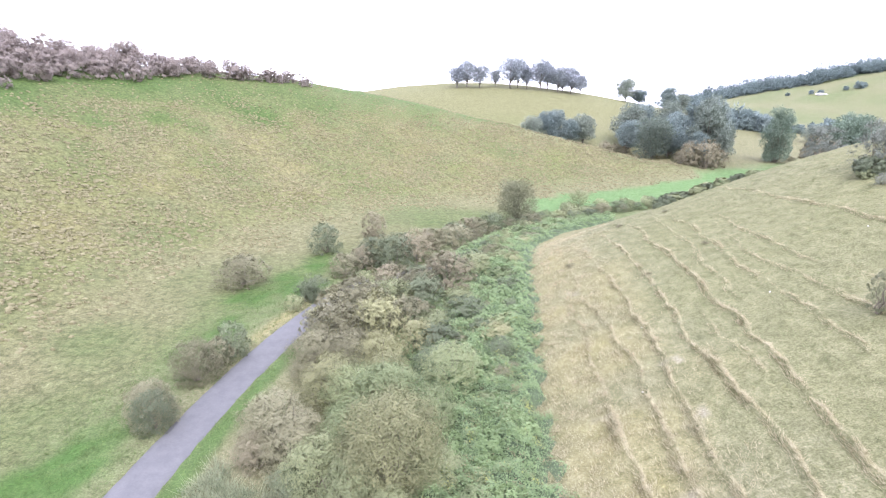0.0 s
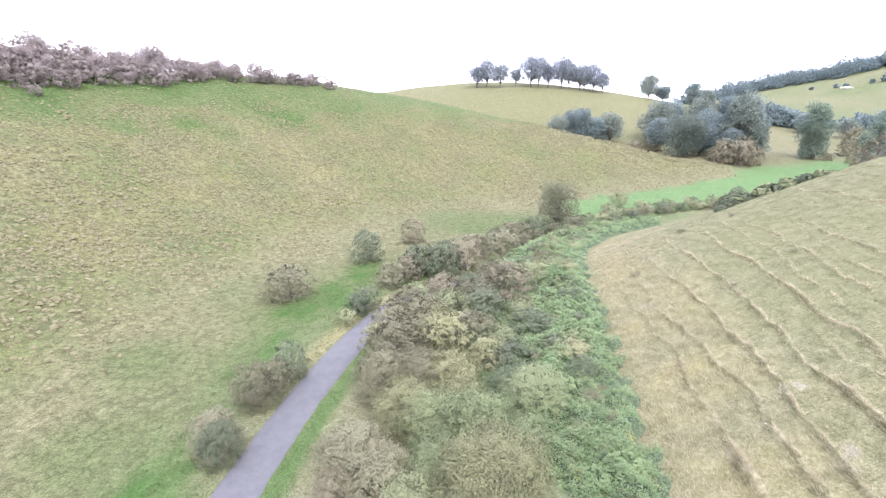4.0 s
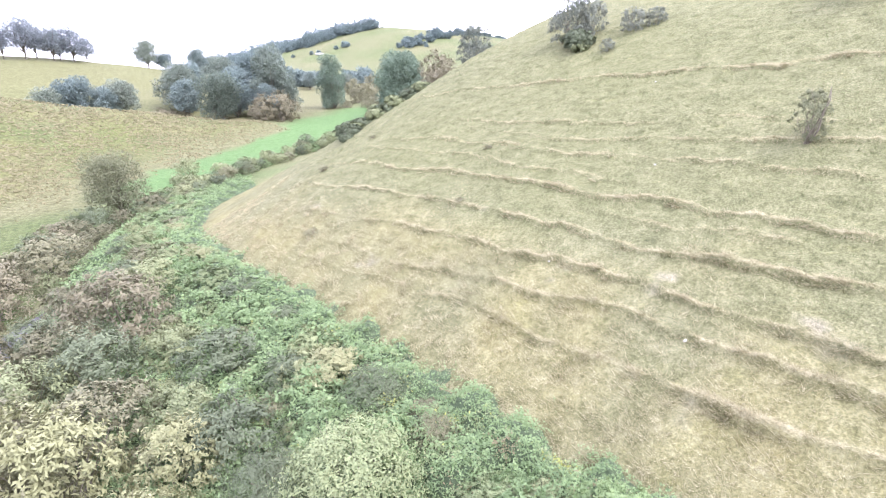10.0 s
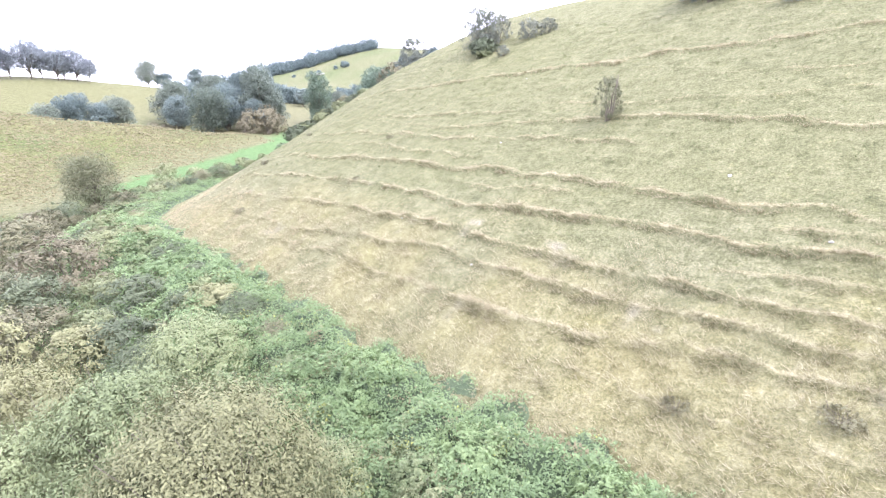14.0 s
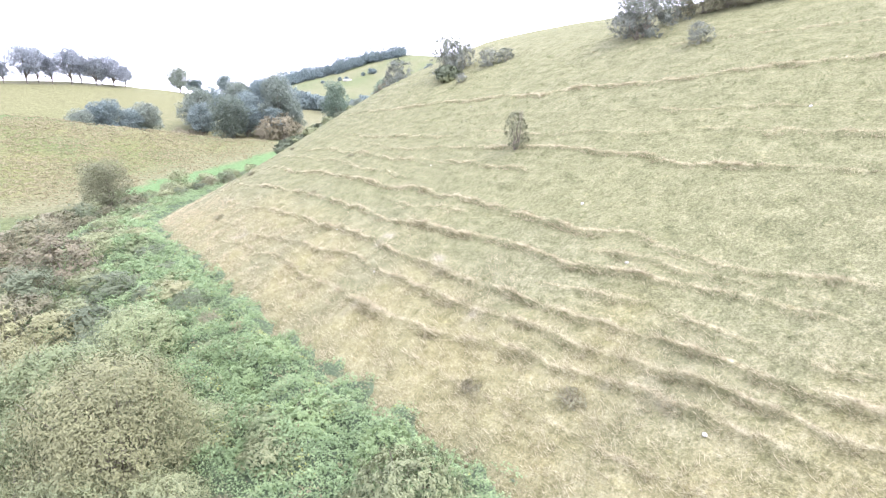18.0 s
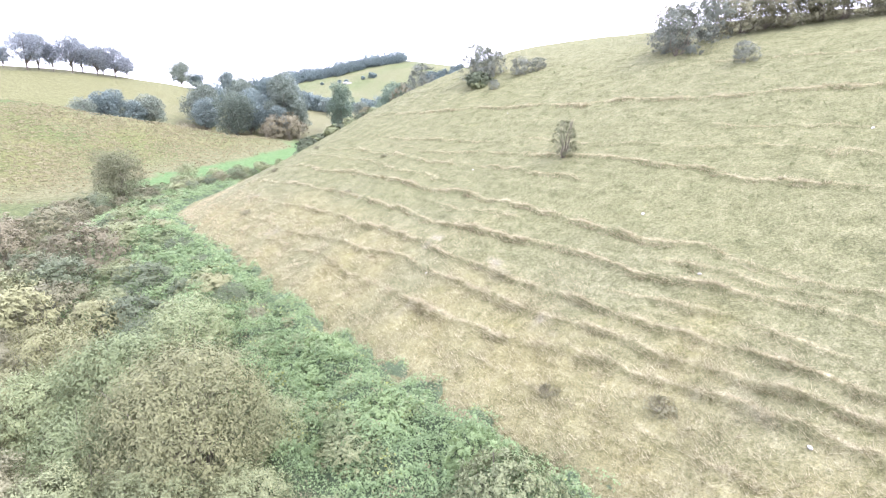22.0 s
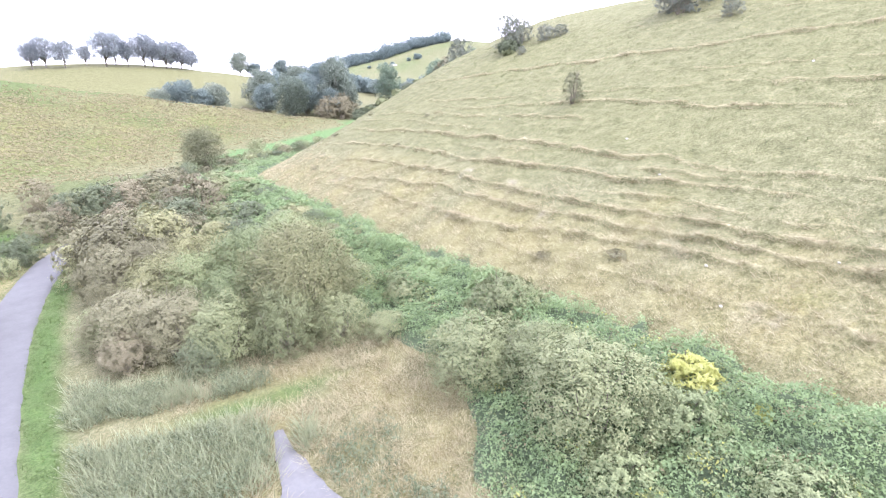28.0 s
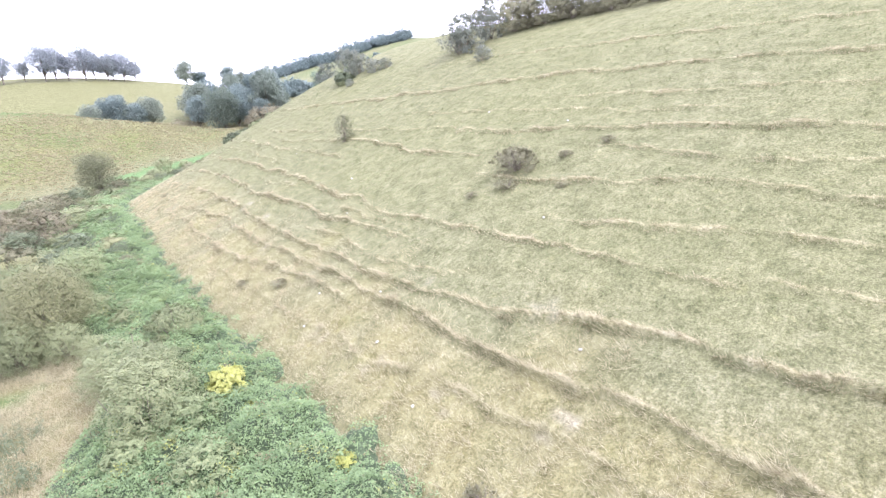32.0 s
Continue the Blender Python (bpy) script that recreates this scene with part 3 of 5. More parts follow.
# ---- plants ----
def leaves(rng, centres, radii, count, size, squash=0.75, inner=0.25, droop=0.0):
    """Many small leaf blades on and in a few rounded lumps. Returns verts and quads."""
    centres, radii = np.array(centres, float), np.array(radii, float)
    area = radii**2
    which = rng.choice(len(radii), count, p=area / area.sum())
    n = rng.normal(size=(count, 3))
    n[:, 2] = np.where(n[:, 2] < 0, n[:, 2] * 0.7, n[:, 2])
    n /= np.linalg.norm(n, axis=1)[:, None]
    depth = 1 - inner * rng.random(count) ** 1.4 + 0.15 * rng.normal(size=count)
    p = centres[which] + n * (radii[which] * depth)[:, None] * (1, 1, squash)
    p[:, 2] -= droop * rng.random(count)
    keep = p[:, 2] > 0.05
    p, n = p[keep], n[keep]
    c = len(p)
    u = 0.75 * n + (0, 0, 0.15) + 0.75 * rng.normal(size=(c, 3))  # leafy shoots point outwards
    u /= np.linalg.norm(u, axis=1)[:, None]
    v = np.cross(u, n + (0, 0, 0.2) + 0.75 * rng.normal(size=(c, 3)))
    v /= np.linalg.norm(v, axis=1)[:, None]
    s = size * (0.6 + 0.9 * rng.random(c))[:, None]
    verts = np.stack([p - u * s - v * s * 0.36, p - u * s * 0.5 + v * s * 0.46, p + u * s * 1.55], 1).reshape(-1, 3)
    return verts, np.arange(3 * c).reshape(-1, 3)


def sticks(rng, lines, radius, sides=3):
    """Tapered bent rods, each a row of points."""
    V, F, base = [], [], 0
    for pts, r in zip(lines, radius):
        pts = np.array(pts, float)
        m = len(pts)
        for k, p in enumerate(pts):
            rr = r * (1 - 0.75 * k / (m - 1))
            a = np.arange(sides) * 6.283 / sides
            V.append(np.stack([p[0] + rr * np.cos(a), p[1] + rr * np.sin(a), np.full(sides, p[2])], -1))
        for k in range(m - 1):
            for j in range(sides):
                j2 = (j + 1) % sides
                F.append((base + k * sides + j, base + k * sides + j2, base + (k + 1) * sides + j2, base + (k + 1) * sides + j))
        base += m * sides
    return np.concatenate(V), np.array(F)


def limb(rng, a, b, sway=0.09, n=4):
    a, b = np.array(a, float), np.array(b, float)
    L = np.linalg.norm(b - a)
    pts = [a + (b - a) * k / n + (rng.normal(size=3) * sway * L * 0.5 if 0 < k < n else 0) for k in range(n + 1)]
    return pts


def part(name, mesh, parent, label=""):
    ob = new(name, mesh)
    ob.parent = parent
    if label:
        tagged(ob, label)
    return ob


def lumpy(rng, r, h, n):
    """Centres and radii of the lumps that make up a crown of radius r and height h on the ground."""
    c, rad = [(0, 0, h * 0.46)], [min(r, h * 0.62) * 0.72]
    for k in range(n):
        a, q = rng.random() * 6.283, r * (0.35 + 0.45 * rng.random())
        z = h * (0.28 + 0.5 * rng.random() * (1.15 - q / r))
        c.append((q * np.cos(a), q * np.sin(a), z))
        rad.append(r * (0.19 + 0.17 * rng.random()))
    for k in range(2 * n):  # loose sprays that break the outline
        a, t = rng.random() * 6.283, rng.random() * 1.25
        c.append((r * 0.84 * np.cos(a) * np.cos(t), r * 0.84 * np.sin(a) * np.cos(t), h * (0.36 + 0.50 * np.sin(t))))
        rad.append(r * (0.12 + 0.09 * rng.random()))
    return c, rad


def dome(rng, r, h, m, knobs, waist):
    """Points on a knobbly dome that stands on the ground, and the way outwards there."""
    u = np.where(rng.random(m) < 0.62, rng.random(m), 0.3 + 0.7 * np.sqrt(1 - rng.random(m)))
    a = rng.random(m) * 6.283
    prof = np.where(u < 0.3, np.sqrt(waist + (1 - waist) * np.clip(u / 0.3, 0, 1)), np.sqrt(1 - np.clip((u - 0.3) / 0.7, 0, 1) ** 2))
    out = np.stack([prof * np.cos(a), prof * np.sin(a), 1.1 * (u - 0.22)], -1)
    out /= np.linalg.norm(out, axis=1)[:, None]
    k = rng.normal(size=(knobs, 3)) * (1, 1, 0.8) + (0, 0, 0.35)
    k /= np.linalg.norm(k, axis=1)[:, None]
    rise = (np.exp(-9 * (1 - out @ k.T)) * rng.uniform(0.5, 1.0, knobs)).max(1)
    swell = 0.86 + 0.23 * rise
    return np.stack([r * prof * swell * np.cos(a), r * prof * swell * np.sin(a), h * u * (0.25 + 0.75 * swell)], -1), out


def sprays(rng, r, h, count, size, knobs=14, waist=0.62):
    """Leaves along arching shoots on a knobbly dome, with loose leaves inside. Returns verts and triangles."""
    each = 40
    m = max(count // each, 8)
    tip, n = dome(rng, r, h, m, knobs, waist)
    long = 0.30 * min(r, h * 0.6) * rng.uniform(0.5, 1.5, (m, 1))
    tip = tip + n * long * rng.uniform(-0.35, 0.35, (m, 1))
    lean = rng.normal(size=(m, 3)) * (1, 1, 0.35)
    root = tip - n * long * 0.55 - lean * long * 0.55
    mid = (root + tip) / 2 + (0, 0, 0.30) * long
    tip = tip - (0, 0, 0.16) * long
    w, s = np.repeat(np.arange(m), each), (1 - 0.95 * rng.random(m * each) ** 1.15)[:, None]
    p = root[w] * (1 - s) ** 2 + 2 * mid[w] * s * (1 - s) + tip[w] * s * s
    way = 2 * (mid[w] - root[w]) * (1 - s) + 2 * (tip[w] - mid[w]) * s
    way /= np.linalg.norm(way, axis=1)[:, None]
    p = p + rng.normal(size=p.shape) * long[w] * (0.24 - 0.13 * s)
    loose = rng.random(len(p)) < 0.20
    p = np.where(loose[:, None], p * rng.uniform(0.55, 0.95, (len(p), 1)), p)
    keep = p[:, 2] > 0.03
    p, way, c = p[keep], way[keep], int(keep.sum())
    face = n[w][keep] + 0.36 * rng.normal(size=(c, 3))
    v = np.cross(face, way + 0.8 * rng.normal(size=(c, 3)))
    v /= np.linalg.norm(v, axis=1)[:, None]
    u = np.cross(v, face)
    u /= np.linalg.norm(u, axis=1)[:, None]
    z = size * (0.6 + 0.9 * rng.random(c))[:, None]
    verts = np.stack([p - u * z - v * z * 0.42, p - u * z * 0.4 + v * z * 0.55, p + u * z * 1.4], 1).reshape(-1, 3)
    return verts, np.arange(3 * c).reshape(-1, 3)


def bush_meshes(seed, r, h, leaf, count, size, knobs=14, twigs=26, waist=0.62):
    rng = np.random.RandomState(seed)
    v, f = sprays(rng, r, h, count, size, knobs, waist)
    crown = mesh_from("crown", v, f, leaf, False)
    ends, _ = dome(rng, r, h, twigs, knobs, waist)
    lines, width = [], []
    for k in range(twigs):
        reach = 1.03 if k % 3 == 0 else 0.8
        lines.append(limb(rng, rng.normal(size=3) * (0.07 * r, 0.07 * r, 0.0), ends[k] * reach + (0, 0, 0.2)))
        width.append(0.014 + 0.024 * rng.random() if k > 3 else 0.07)
    v, f = sticks(rng, lines, width)
    return crown, mesh_from("trunk", v, f, TWIG)


def plant(name, meshes, x, y, turn=0.0, size=1.0, label="", category="bush", group="", sink=0.12, tall=1.0):
    z = float(ground(np.array([x]), np.array([y]))[0])
    ob = new(name)
    ob.matrix_basis = Matrix.LocRotScale((x, y, z - sink), Euler((0, 0, turn)), (size, size, size * tall))
    tagged(ob, label, category, group)
    part("crown", meshes[0], ob)
    part("trunk", meshes[1], ob)
    return ob


def tree_meshes(seed, h, r, stem, leaf, count, size, lumps=12, narrow=0.0):
    """A trunk with limbs and a crown in lumps from height stem up to h."""
    rng = np.random.RandomState(seed)
    c, rad, lines, width = [], [], [], []
    for k in range(lumps):
        u = (k + 0.5) / lumps
        z = stem + (h - stem) * (0.12 + 0.72 * u)
        q = r * (0.84 - 0.6 * abs(u - 0.4)) * (0.3 + 0.7 * rng.random()) * (1 - narrow * u)
        a = k * 2.4 + rng.random()
        c.append((q * np.cos(a), q * np.sin(a), z))
        rad.append(r * (0.28 + 0.2 * rng.random()) * (1 - narrow * 0.6 * u))
        lines.append(limb(rng, (0, 0, stem * (0.6 + 0.4 * u)), c[-1]))
        width.append(h * 0.010)
    lines.append(limb(rng, (0, 0, -0.3), (0, 0, h * 0.8), 0.03, 6))
    width.append(h * 0.022)
    v, f = leaves(rng, c, rad, count, size, squash=0.8, inner=0.3)
    vt, ft = sticks(rng, lines, width, 6)
    return mesh_from("crown", v, f, leaf, False), mesh_from("trunk", vt, ft, BARK)


def blades(rng, x, y, z, tall, wide, n, lean=0.5, flare=0.25):
    """Tufts of grass: n thin blades round each point. Returns verts and triangles."""
    m = len(x)
    a = rng.random((m, n)) * 6.283
    tall = np.asarray(tall)[:, None] * (0.55 + 0.6 * rng.random((m, n)))
    r0 = flare * tall * rng.random((m, n)) * 0.6
    bx, by = x[:, None] + r0 * np.cos(a), y[:, None] + r0 * np.sin(a)
    bz = np.repeat(z[:, None], n, 1) - 0.06
    w = wide * (0.6 + 0.8 * rng.random((m, n)))
    b = a + 1.5708 + 0.6 * rng.normal(size=(m, n))
    out = lean * tall * (0.3 + rng.random((m, n)))
    base1 = np.stack([bx + w * np.cos(b), by + w * np.sin(b), bz], -1)
    base2 = np.stack([bx - w * np.cos(b), by - w * np.sin(b), bz], -1)
    tip = np.stack([bx + out * np.cos(a), by + out * np.sin(a), bz + tall], -1)
    return np.stack([base1, base2, tip], 2).reshape(-1, 3), np.arange(m * n * 3).reshape(-1, 3)


def scatter(rng, count, x0, x1, y0, y1, chance):
    """Points in a box, kept by a chance given as a function of x and y."""
    x, y = rng.uniform(x0, x1, count), rng.uniform(y0, y1, count)
    keep = rng.random(count) < chance(x, y)
    return x[keep], y[keep]


# ---- hedgerow and thicket bushes in the valley ----
def kinds(seed, leaf, count, size, lumps, twigs, shapes):
    return [bush_meshes(seed + k, r, h, leaf, count, size, lumps, twigs) for k, (r, h) in enumerate(shapes)]


TALL_SHAPES = [(2.5, 4.6), (2.5, 4.2), (2.4, 4.8)]
LOW_SHAPES = [(2.0, 2.2), (2.1, 2.4)]
NEAR = {
    "olive": kinds(11, LEAF_OLIVE, 20000, 0.046, 15, 30, TALL_SHAPES),
    "brown": kinds(21, LEAF_BROWN, 20000, 0.046, 15, 46, TALL_SHAPES),
    "straw": kinds(111, LEAF_STRAW, 20000, 0.046, 15, 36, TALL_SHAPES[:2]),
    "fresh": kinds(18, LEAF_FRESH, 20000, 0.046, 15, 30, TALL_SHAPES[:2]),
    "dark": kinds(31, LEAF_DARK, 18000, 0.044, 14, 22, TALL_SHAPES[:2]),
    "rust": kinds(41, LEAF_RUST, 13000, 0.055, 13, 34, TALL_SHAPES[:1]),
    "green": kinds(51, LEAF_FRESH, 10000, 0.052, 12, 16, LOW_SHAPES[:1]) + kinds(52, LEAF_OLIVE, 10000, 0.052, 12, 18, LOW_SHAPES[1:]) + kinds(53, LEAF_BRAMBLE, 10000, 0.058, 12, 12, LOW_SHAPES[:1]),
    "big": [bush_meshes(15, 3.3, 6.0, LEAF_STRAW, 48000, 0.045, 26, 60)],
    "gold": [bush_meshes(61, 1.0, 1.5, LEAF_YELLOW, 4000, 0.075, 9, 14)],
}
AFAR = {  # the same kinds farther up the valley, with coarser leaf
    "olive": kinds(16, LEAF_OLIVE, 5800, 0.085, 14, 16, TALL_SHAPES[:2]),
    "brown": kinds(26, LEAF_BROWN, 5800, 0.085, 14, 26, TALL_SHAPES[:2]),
    "straw": kinds(116, LEAF_STRAW, 5800, 0.085, 14, 20, TALL_SHAPES[:1]),
    "fresh": kinds(118, LEAF_FRESH, 5800, 0.085, 14, 16, TALL_SHAPES[:1]),
    "dark": kinds(36, LEAF_DARK, 5800, 0.085, 13, 14, TALL_SHAPES[:2]),
    "rust": kinds(46, LEAF_RUST, 5800, 0.085, 13, 22, TALL_SHAPES[:1]),
    "green": kinds(56, LEAF_FRESH, 4600, 0.085, 12, 8, LOW_SHAPES[:1]) + kinds(57, LEAF_OLIVE, 4600, 0.085, 12, 8, LOW_SHAPES[1:]) + kinds(58, LEAF_BRAMBLE, 4600, 0.085, 12, 8, LOW_SHAPES[:1]),
}
LABELS = {
    "olive": "dense olive-green hawthorn bush in the valley thicket",
    "big": "large spreading grey-olive hawthorn in the thicket",
    "brown": "brownish hawthorn bush with bare twigs in the thicket",
    "straw": "pale tan-leaved hawthorn bush in the thicket",
    "fresh": "fresh yellow-green bush in the valley thicket",
    "dark": "dark green rounded bush beside the lane",
    "rust": "reddish-brown autumn bush beside the lane",
    "green": "low green leafy bush among the brambles",
    "gold": "small bright yellow-leaved bush among the brambles",
}
MODEL_SIZE = {"green": (2.05, 2.3), "gold": (1.0, 1.5), "big": (3.3, 6.0)}
counter = [0]


def row(kind, places, group="bushes in the valley"):
    """Places: x, y, radius, height."""
    r0, h0 = MODEL_SIZE.get(kind, (2.47, 4.5))
    for x, y, r, h in places:
        meshes = AFAR.get(kind, NEAR[kind]) if y > (33 if kind == "green" else 41) else NEAR[kind]
        counter[0] += 1
        plant("bush", meshes[counter[0] % len(meshes)], x, y, counter[0] * 2.1, r / r0, LABELS[kind], "bush", group, tall=h * r0 / (h0 * r))


# beside the lane, uphill side
row("brown", [(-20.6, 33.4, 2.0, 3.7), (-20.0, 39.3, 2.0, 3.7), (-19.3, 41.6, 1.5, 3.1), (-24.5, 62.4, 3.2, 4.2), (-12.4, 66.6, 2.3, 3.4)])
row("dark", [(-20.0, 32.4, 1.6, 3.3), (-18.7, 43.8, 1.7, 3.7), (-17.3, 76.8, 2.6, 4.8), (-14.6, 59.0, 1.7, 3.0), (-15.3, 57.4, 1.5, 2.6), (-9.2, 71.4, 2.7, 4.5), (-24.0, 20.5, 2.0, 3.0)])
row("olive", [(-16.1, 54.8, 1.2, 2.0)])
row("rust", [(-11.4, 87.2, 2.2, 4.1), (-10.6, 69.0, 2.0, 3.3)])
# hedge at the bend of the lane
row("rust", [(-3.2, 73.2, 3.0, 4.8), (4.4, 88.0, 2.2, 3.2)])
row("dark", [(-6.4, 70.8, 2.8, 4.8), (-5.0, 76.2, 2.3, 3.8), (2.2, 83.6, 2.5, 3.6), (9.0, 93.0, 2.4, 3.5)])
row("brown", [(1.8, 79.0, 3.0, 4.6), (-1.2, 81.0, 2.4, 3.6), (6.0, 88.6, 2.4, 3.5)])
# the thicket between lane and brambles
row("big", [(-2.5, 26.4, 3.4, 6.2)])
row("fresh", [(-3.2, 32.2, 2.8, 5.7), (1.4, 36.6, 2.6, 4.0), (-6.0, 34.6, 2.4, 4.3), (-0.2, 31.0, 2.0, 3.8), (-5.4, 29.4, 2.3, 4.5)])
row("brown", [(-10.8, 31.2, 2.7, 4.2), (-8.8, 28.9, 2.4, 3.9), (-9.4, 44.4, 3.2, 6.0), (-10.2, 40.4, 2.5, 4.6), (-7.4, 40.6, 2.4, 4.3), (-2.8, 49.4, 2.7, 4.0), (-7.2, 50.6, 2.9, 5.2),
              (-10.6, 50.2, 2.3, 4.6), (-9.4, 55.4, 2.4, 4.4), (-2.6, 58.6, 2.5, 4.0), (0.2, 65.0, 2.4, 4.0), (-5.4, 63.0, 1.9, 3.4)])
row("rust", [(-11.6, 29.0, 1.5, 2.4), (1.2, 59.6, 3.0, 5.0), (-6.2, 59.4, 2.4, 4.0)])
row("straw", [(-5.4, 46.2, 2.9, 5.4), (-4.6, 40.6, 2.5, 4.4), (-8.2, 36.2, 2.6, 4.2), (-4.2, 37.0, 2.3, 4.4), (-1.8, 44.0, 2.1, 3.4), (-11.4, 46.8, 1.9, 3.8)])
row("olive", [(-6.9, 26.8, 2.4, 4.0), (-4.5, 24.3, 2.0, 3.8), (0.3, 25.4, 1.7, 2.8), (-4.8, 54.8, 2.6, 4.3), (4.6, 63.6, 2.3, 3.4), (-12.2, 33.6, 1.6, 2.4), (-8.4, 59.0, 1.9, 3.4)])
row("olive", [(-2.0, 22.6, 1.7, 2.6), (-0.6, 20.2, 1.2, 1.5), (-0.4, 13.7, 2.3, 3.2), (-0.2, 7.6, 2.7, 3.6), (0.9, 10.8, 2.0, 2.7)])
row("dark", [(-8.4, 25.9, 1.5, 2.3), (0.2, 43.4, 2.3, 3.2), (-1.6, 54.4, 2.8, 4.3), (3.0, 49.8, 2.3, 2.7), (-2.8, 62.4, 1.9, 3.4), (4.4, 68.2, 2.0, 2.8), (-0.3, 39.6, 1.7, 2.4)])
# the rest of the thicket, closed up
thick = np.random.RandomState(77)
stand = [(o.location.x, o.location.y, 2.3 * o.scale.x) for o in scene.objects if o.name.startswith("bush")]
for k in range(1400):
    y = thick.uniform(30, 96)
    left = np.interp(y, [25, 36, 44, 56, 66, 76, 96], [-11.6, -11.6, -11.0, -8.2, -5.6, -0.4, 12.5])
    right = np.interp(y, [25, 36, 44, 56, 66, 76, 96], [-0.5, 0.2, 0.8, 3.6, 6.0, 9.0, 17])
    x = thick.uniform(left, right)
    size = thick.uniform(1.1, 2.3)
    if abs(float(along(ROAD, np.array([x]), np.array([y]))[1][0])) > size + 1.5 and all((x - a) ** 2 + (y - b) ** 2 > (0.80 * (c + size)) ** 2 for a, b, c in stand):
        stand.append((x, y, size))
        kind = "dark" if thick.random() < 0.2 else "fresh" if thick.random() < 0.22 and y < 54 else "brown" if ripple(x, y, 16, 51) + 0.5 * thick.normal() > 0 else "olive"
        row(kind, [(x, y, size, size * thick.uniform(1.2, 1.75))])
# low bushes among the brambles
row("green", [(3.6, 15.6, 1.9, 2.4), (4.6, 17.6, 1.5, 1.7),  (1.2, 5.0, 1.7, 2.0), (1.8, 13.6, 1.4, 1.6), (3.2, 37.6, 2.0, 2.0), (-1.6, 5.4, 1.6, 1.6), (5.0, 44.0, 1.8, 1.8),
              (6.0, 53.0, 2.0, 1.7), (7.5, 60.0, 2.0, 1.8), (8.2, 70.0, 2.2, 1.8), (9.5, 77.0, 2.2, 1.8), (13.0, 85.0, 2.4, 1.9), (2.6, 55.0, 1.8, 1.8), (4.4, 31.6, 1.4, 1.4),
              (0.6, 1.2, 1.8, 1.6), (2.2, 22.0, 1.4, 1.3), (-1.0, -4.0, 2.0, 1.8)])
low = np.random.RandomState(91)
for k in range(1500):
    x, y = low.uniform(-4, 20), low.uniform(21, 100)
    size = low.uniform(0.8, 1.7)
    d = float(slope_right(np.array([x]), np.array([y]))[1][0])
    wide = np.interp(y, [20, 30, 45, 70, 95], [5, 7, 9, 9, 7])
    if -wide < d < -1.6 and all((x - a) ** 2 + (y - b) ** 2 > (0.66 * (c + size)) ** 2 for a, b, c in stand):
        stand.append((x, y, size))
        row(("green", "olive", "green", "brown", "dark", "green", "straw")[k % 7] if y > 36 else "green", [(x, y, size, size * low.uniform(0.75, 1.25))])
row("gold", [(3.4, 5.9, 1.15, 1.7), (3.4, 3.4, 0.55, 0.7), (4.4, -3.6, 0.6, 0.7)])


# ---- the field trees and hedges up the valley ----
SMALL_TREE = tree_meshes(71, 9.4, 4.6, 0.6, LEAF_HAW, 12000, 0.12, 20)
plant("tree", SMALL_TREE, 14.4, 100.0, 0.4, 1.0, "lone hawthorn tree with an open olive-brown crown", "tree", tall=0.92)
ROUND = [tree_meshes(81, 15, 6.4, 2.2, LEAF_FIELD, 9000, 0.27, 22), tree_meshes(82, 13, 6.0, 1.5, LEAF_FAR, 9000, 0.27, 22), tree_meshes(83, 16, 5.2, 2.6, LEAF_FAR, 9000, 0.27, 22)]
WILLOW = [tree_meshes(84, 13, 7.0, 0.8, leaf_material("grey-green willow leaves", [(0.0, (0.092, 0.120, 0.100)), (0.5, (0.175, 0.195, 0.155)), (1.0, (0.25, 0.27, 0.20))]), 10000, 0.25, 22)]
TALL = [tree_meshes(85, 22, 6.9, -1.6, LEAF_CHESTNUT, 13000, 0.26, 30, 0.22)]
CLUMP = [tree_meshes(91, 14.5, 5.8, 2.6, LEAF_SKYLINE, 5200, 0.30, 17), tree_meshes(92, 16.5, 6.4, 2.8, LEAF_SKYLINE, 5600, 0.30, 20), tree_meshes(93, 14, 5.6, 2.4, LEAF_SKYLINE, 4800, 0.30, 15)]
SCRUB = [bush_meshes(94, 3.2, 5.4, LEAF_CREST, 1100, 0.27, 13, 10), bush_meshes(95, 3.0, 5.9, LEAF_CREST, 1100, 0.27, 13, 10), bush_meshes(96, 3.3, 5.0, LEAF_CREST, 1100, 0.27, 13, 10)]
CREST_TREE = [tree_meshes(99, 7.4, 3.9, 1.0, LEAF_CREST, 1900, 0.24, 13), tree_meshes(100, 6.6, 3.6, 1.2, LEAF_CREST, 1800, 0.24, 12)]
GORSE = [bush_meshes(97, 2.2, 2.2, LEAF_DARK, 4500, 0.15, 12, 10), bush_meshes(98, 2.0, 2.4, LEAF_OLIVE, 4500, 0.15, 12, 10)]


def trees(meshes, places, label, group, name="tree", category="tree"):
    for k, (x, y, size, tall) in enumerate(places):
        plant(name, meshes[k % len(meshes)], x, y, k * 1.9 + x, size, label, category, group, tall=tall)


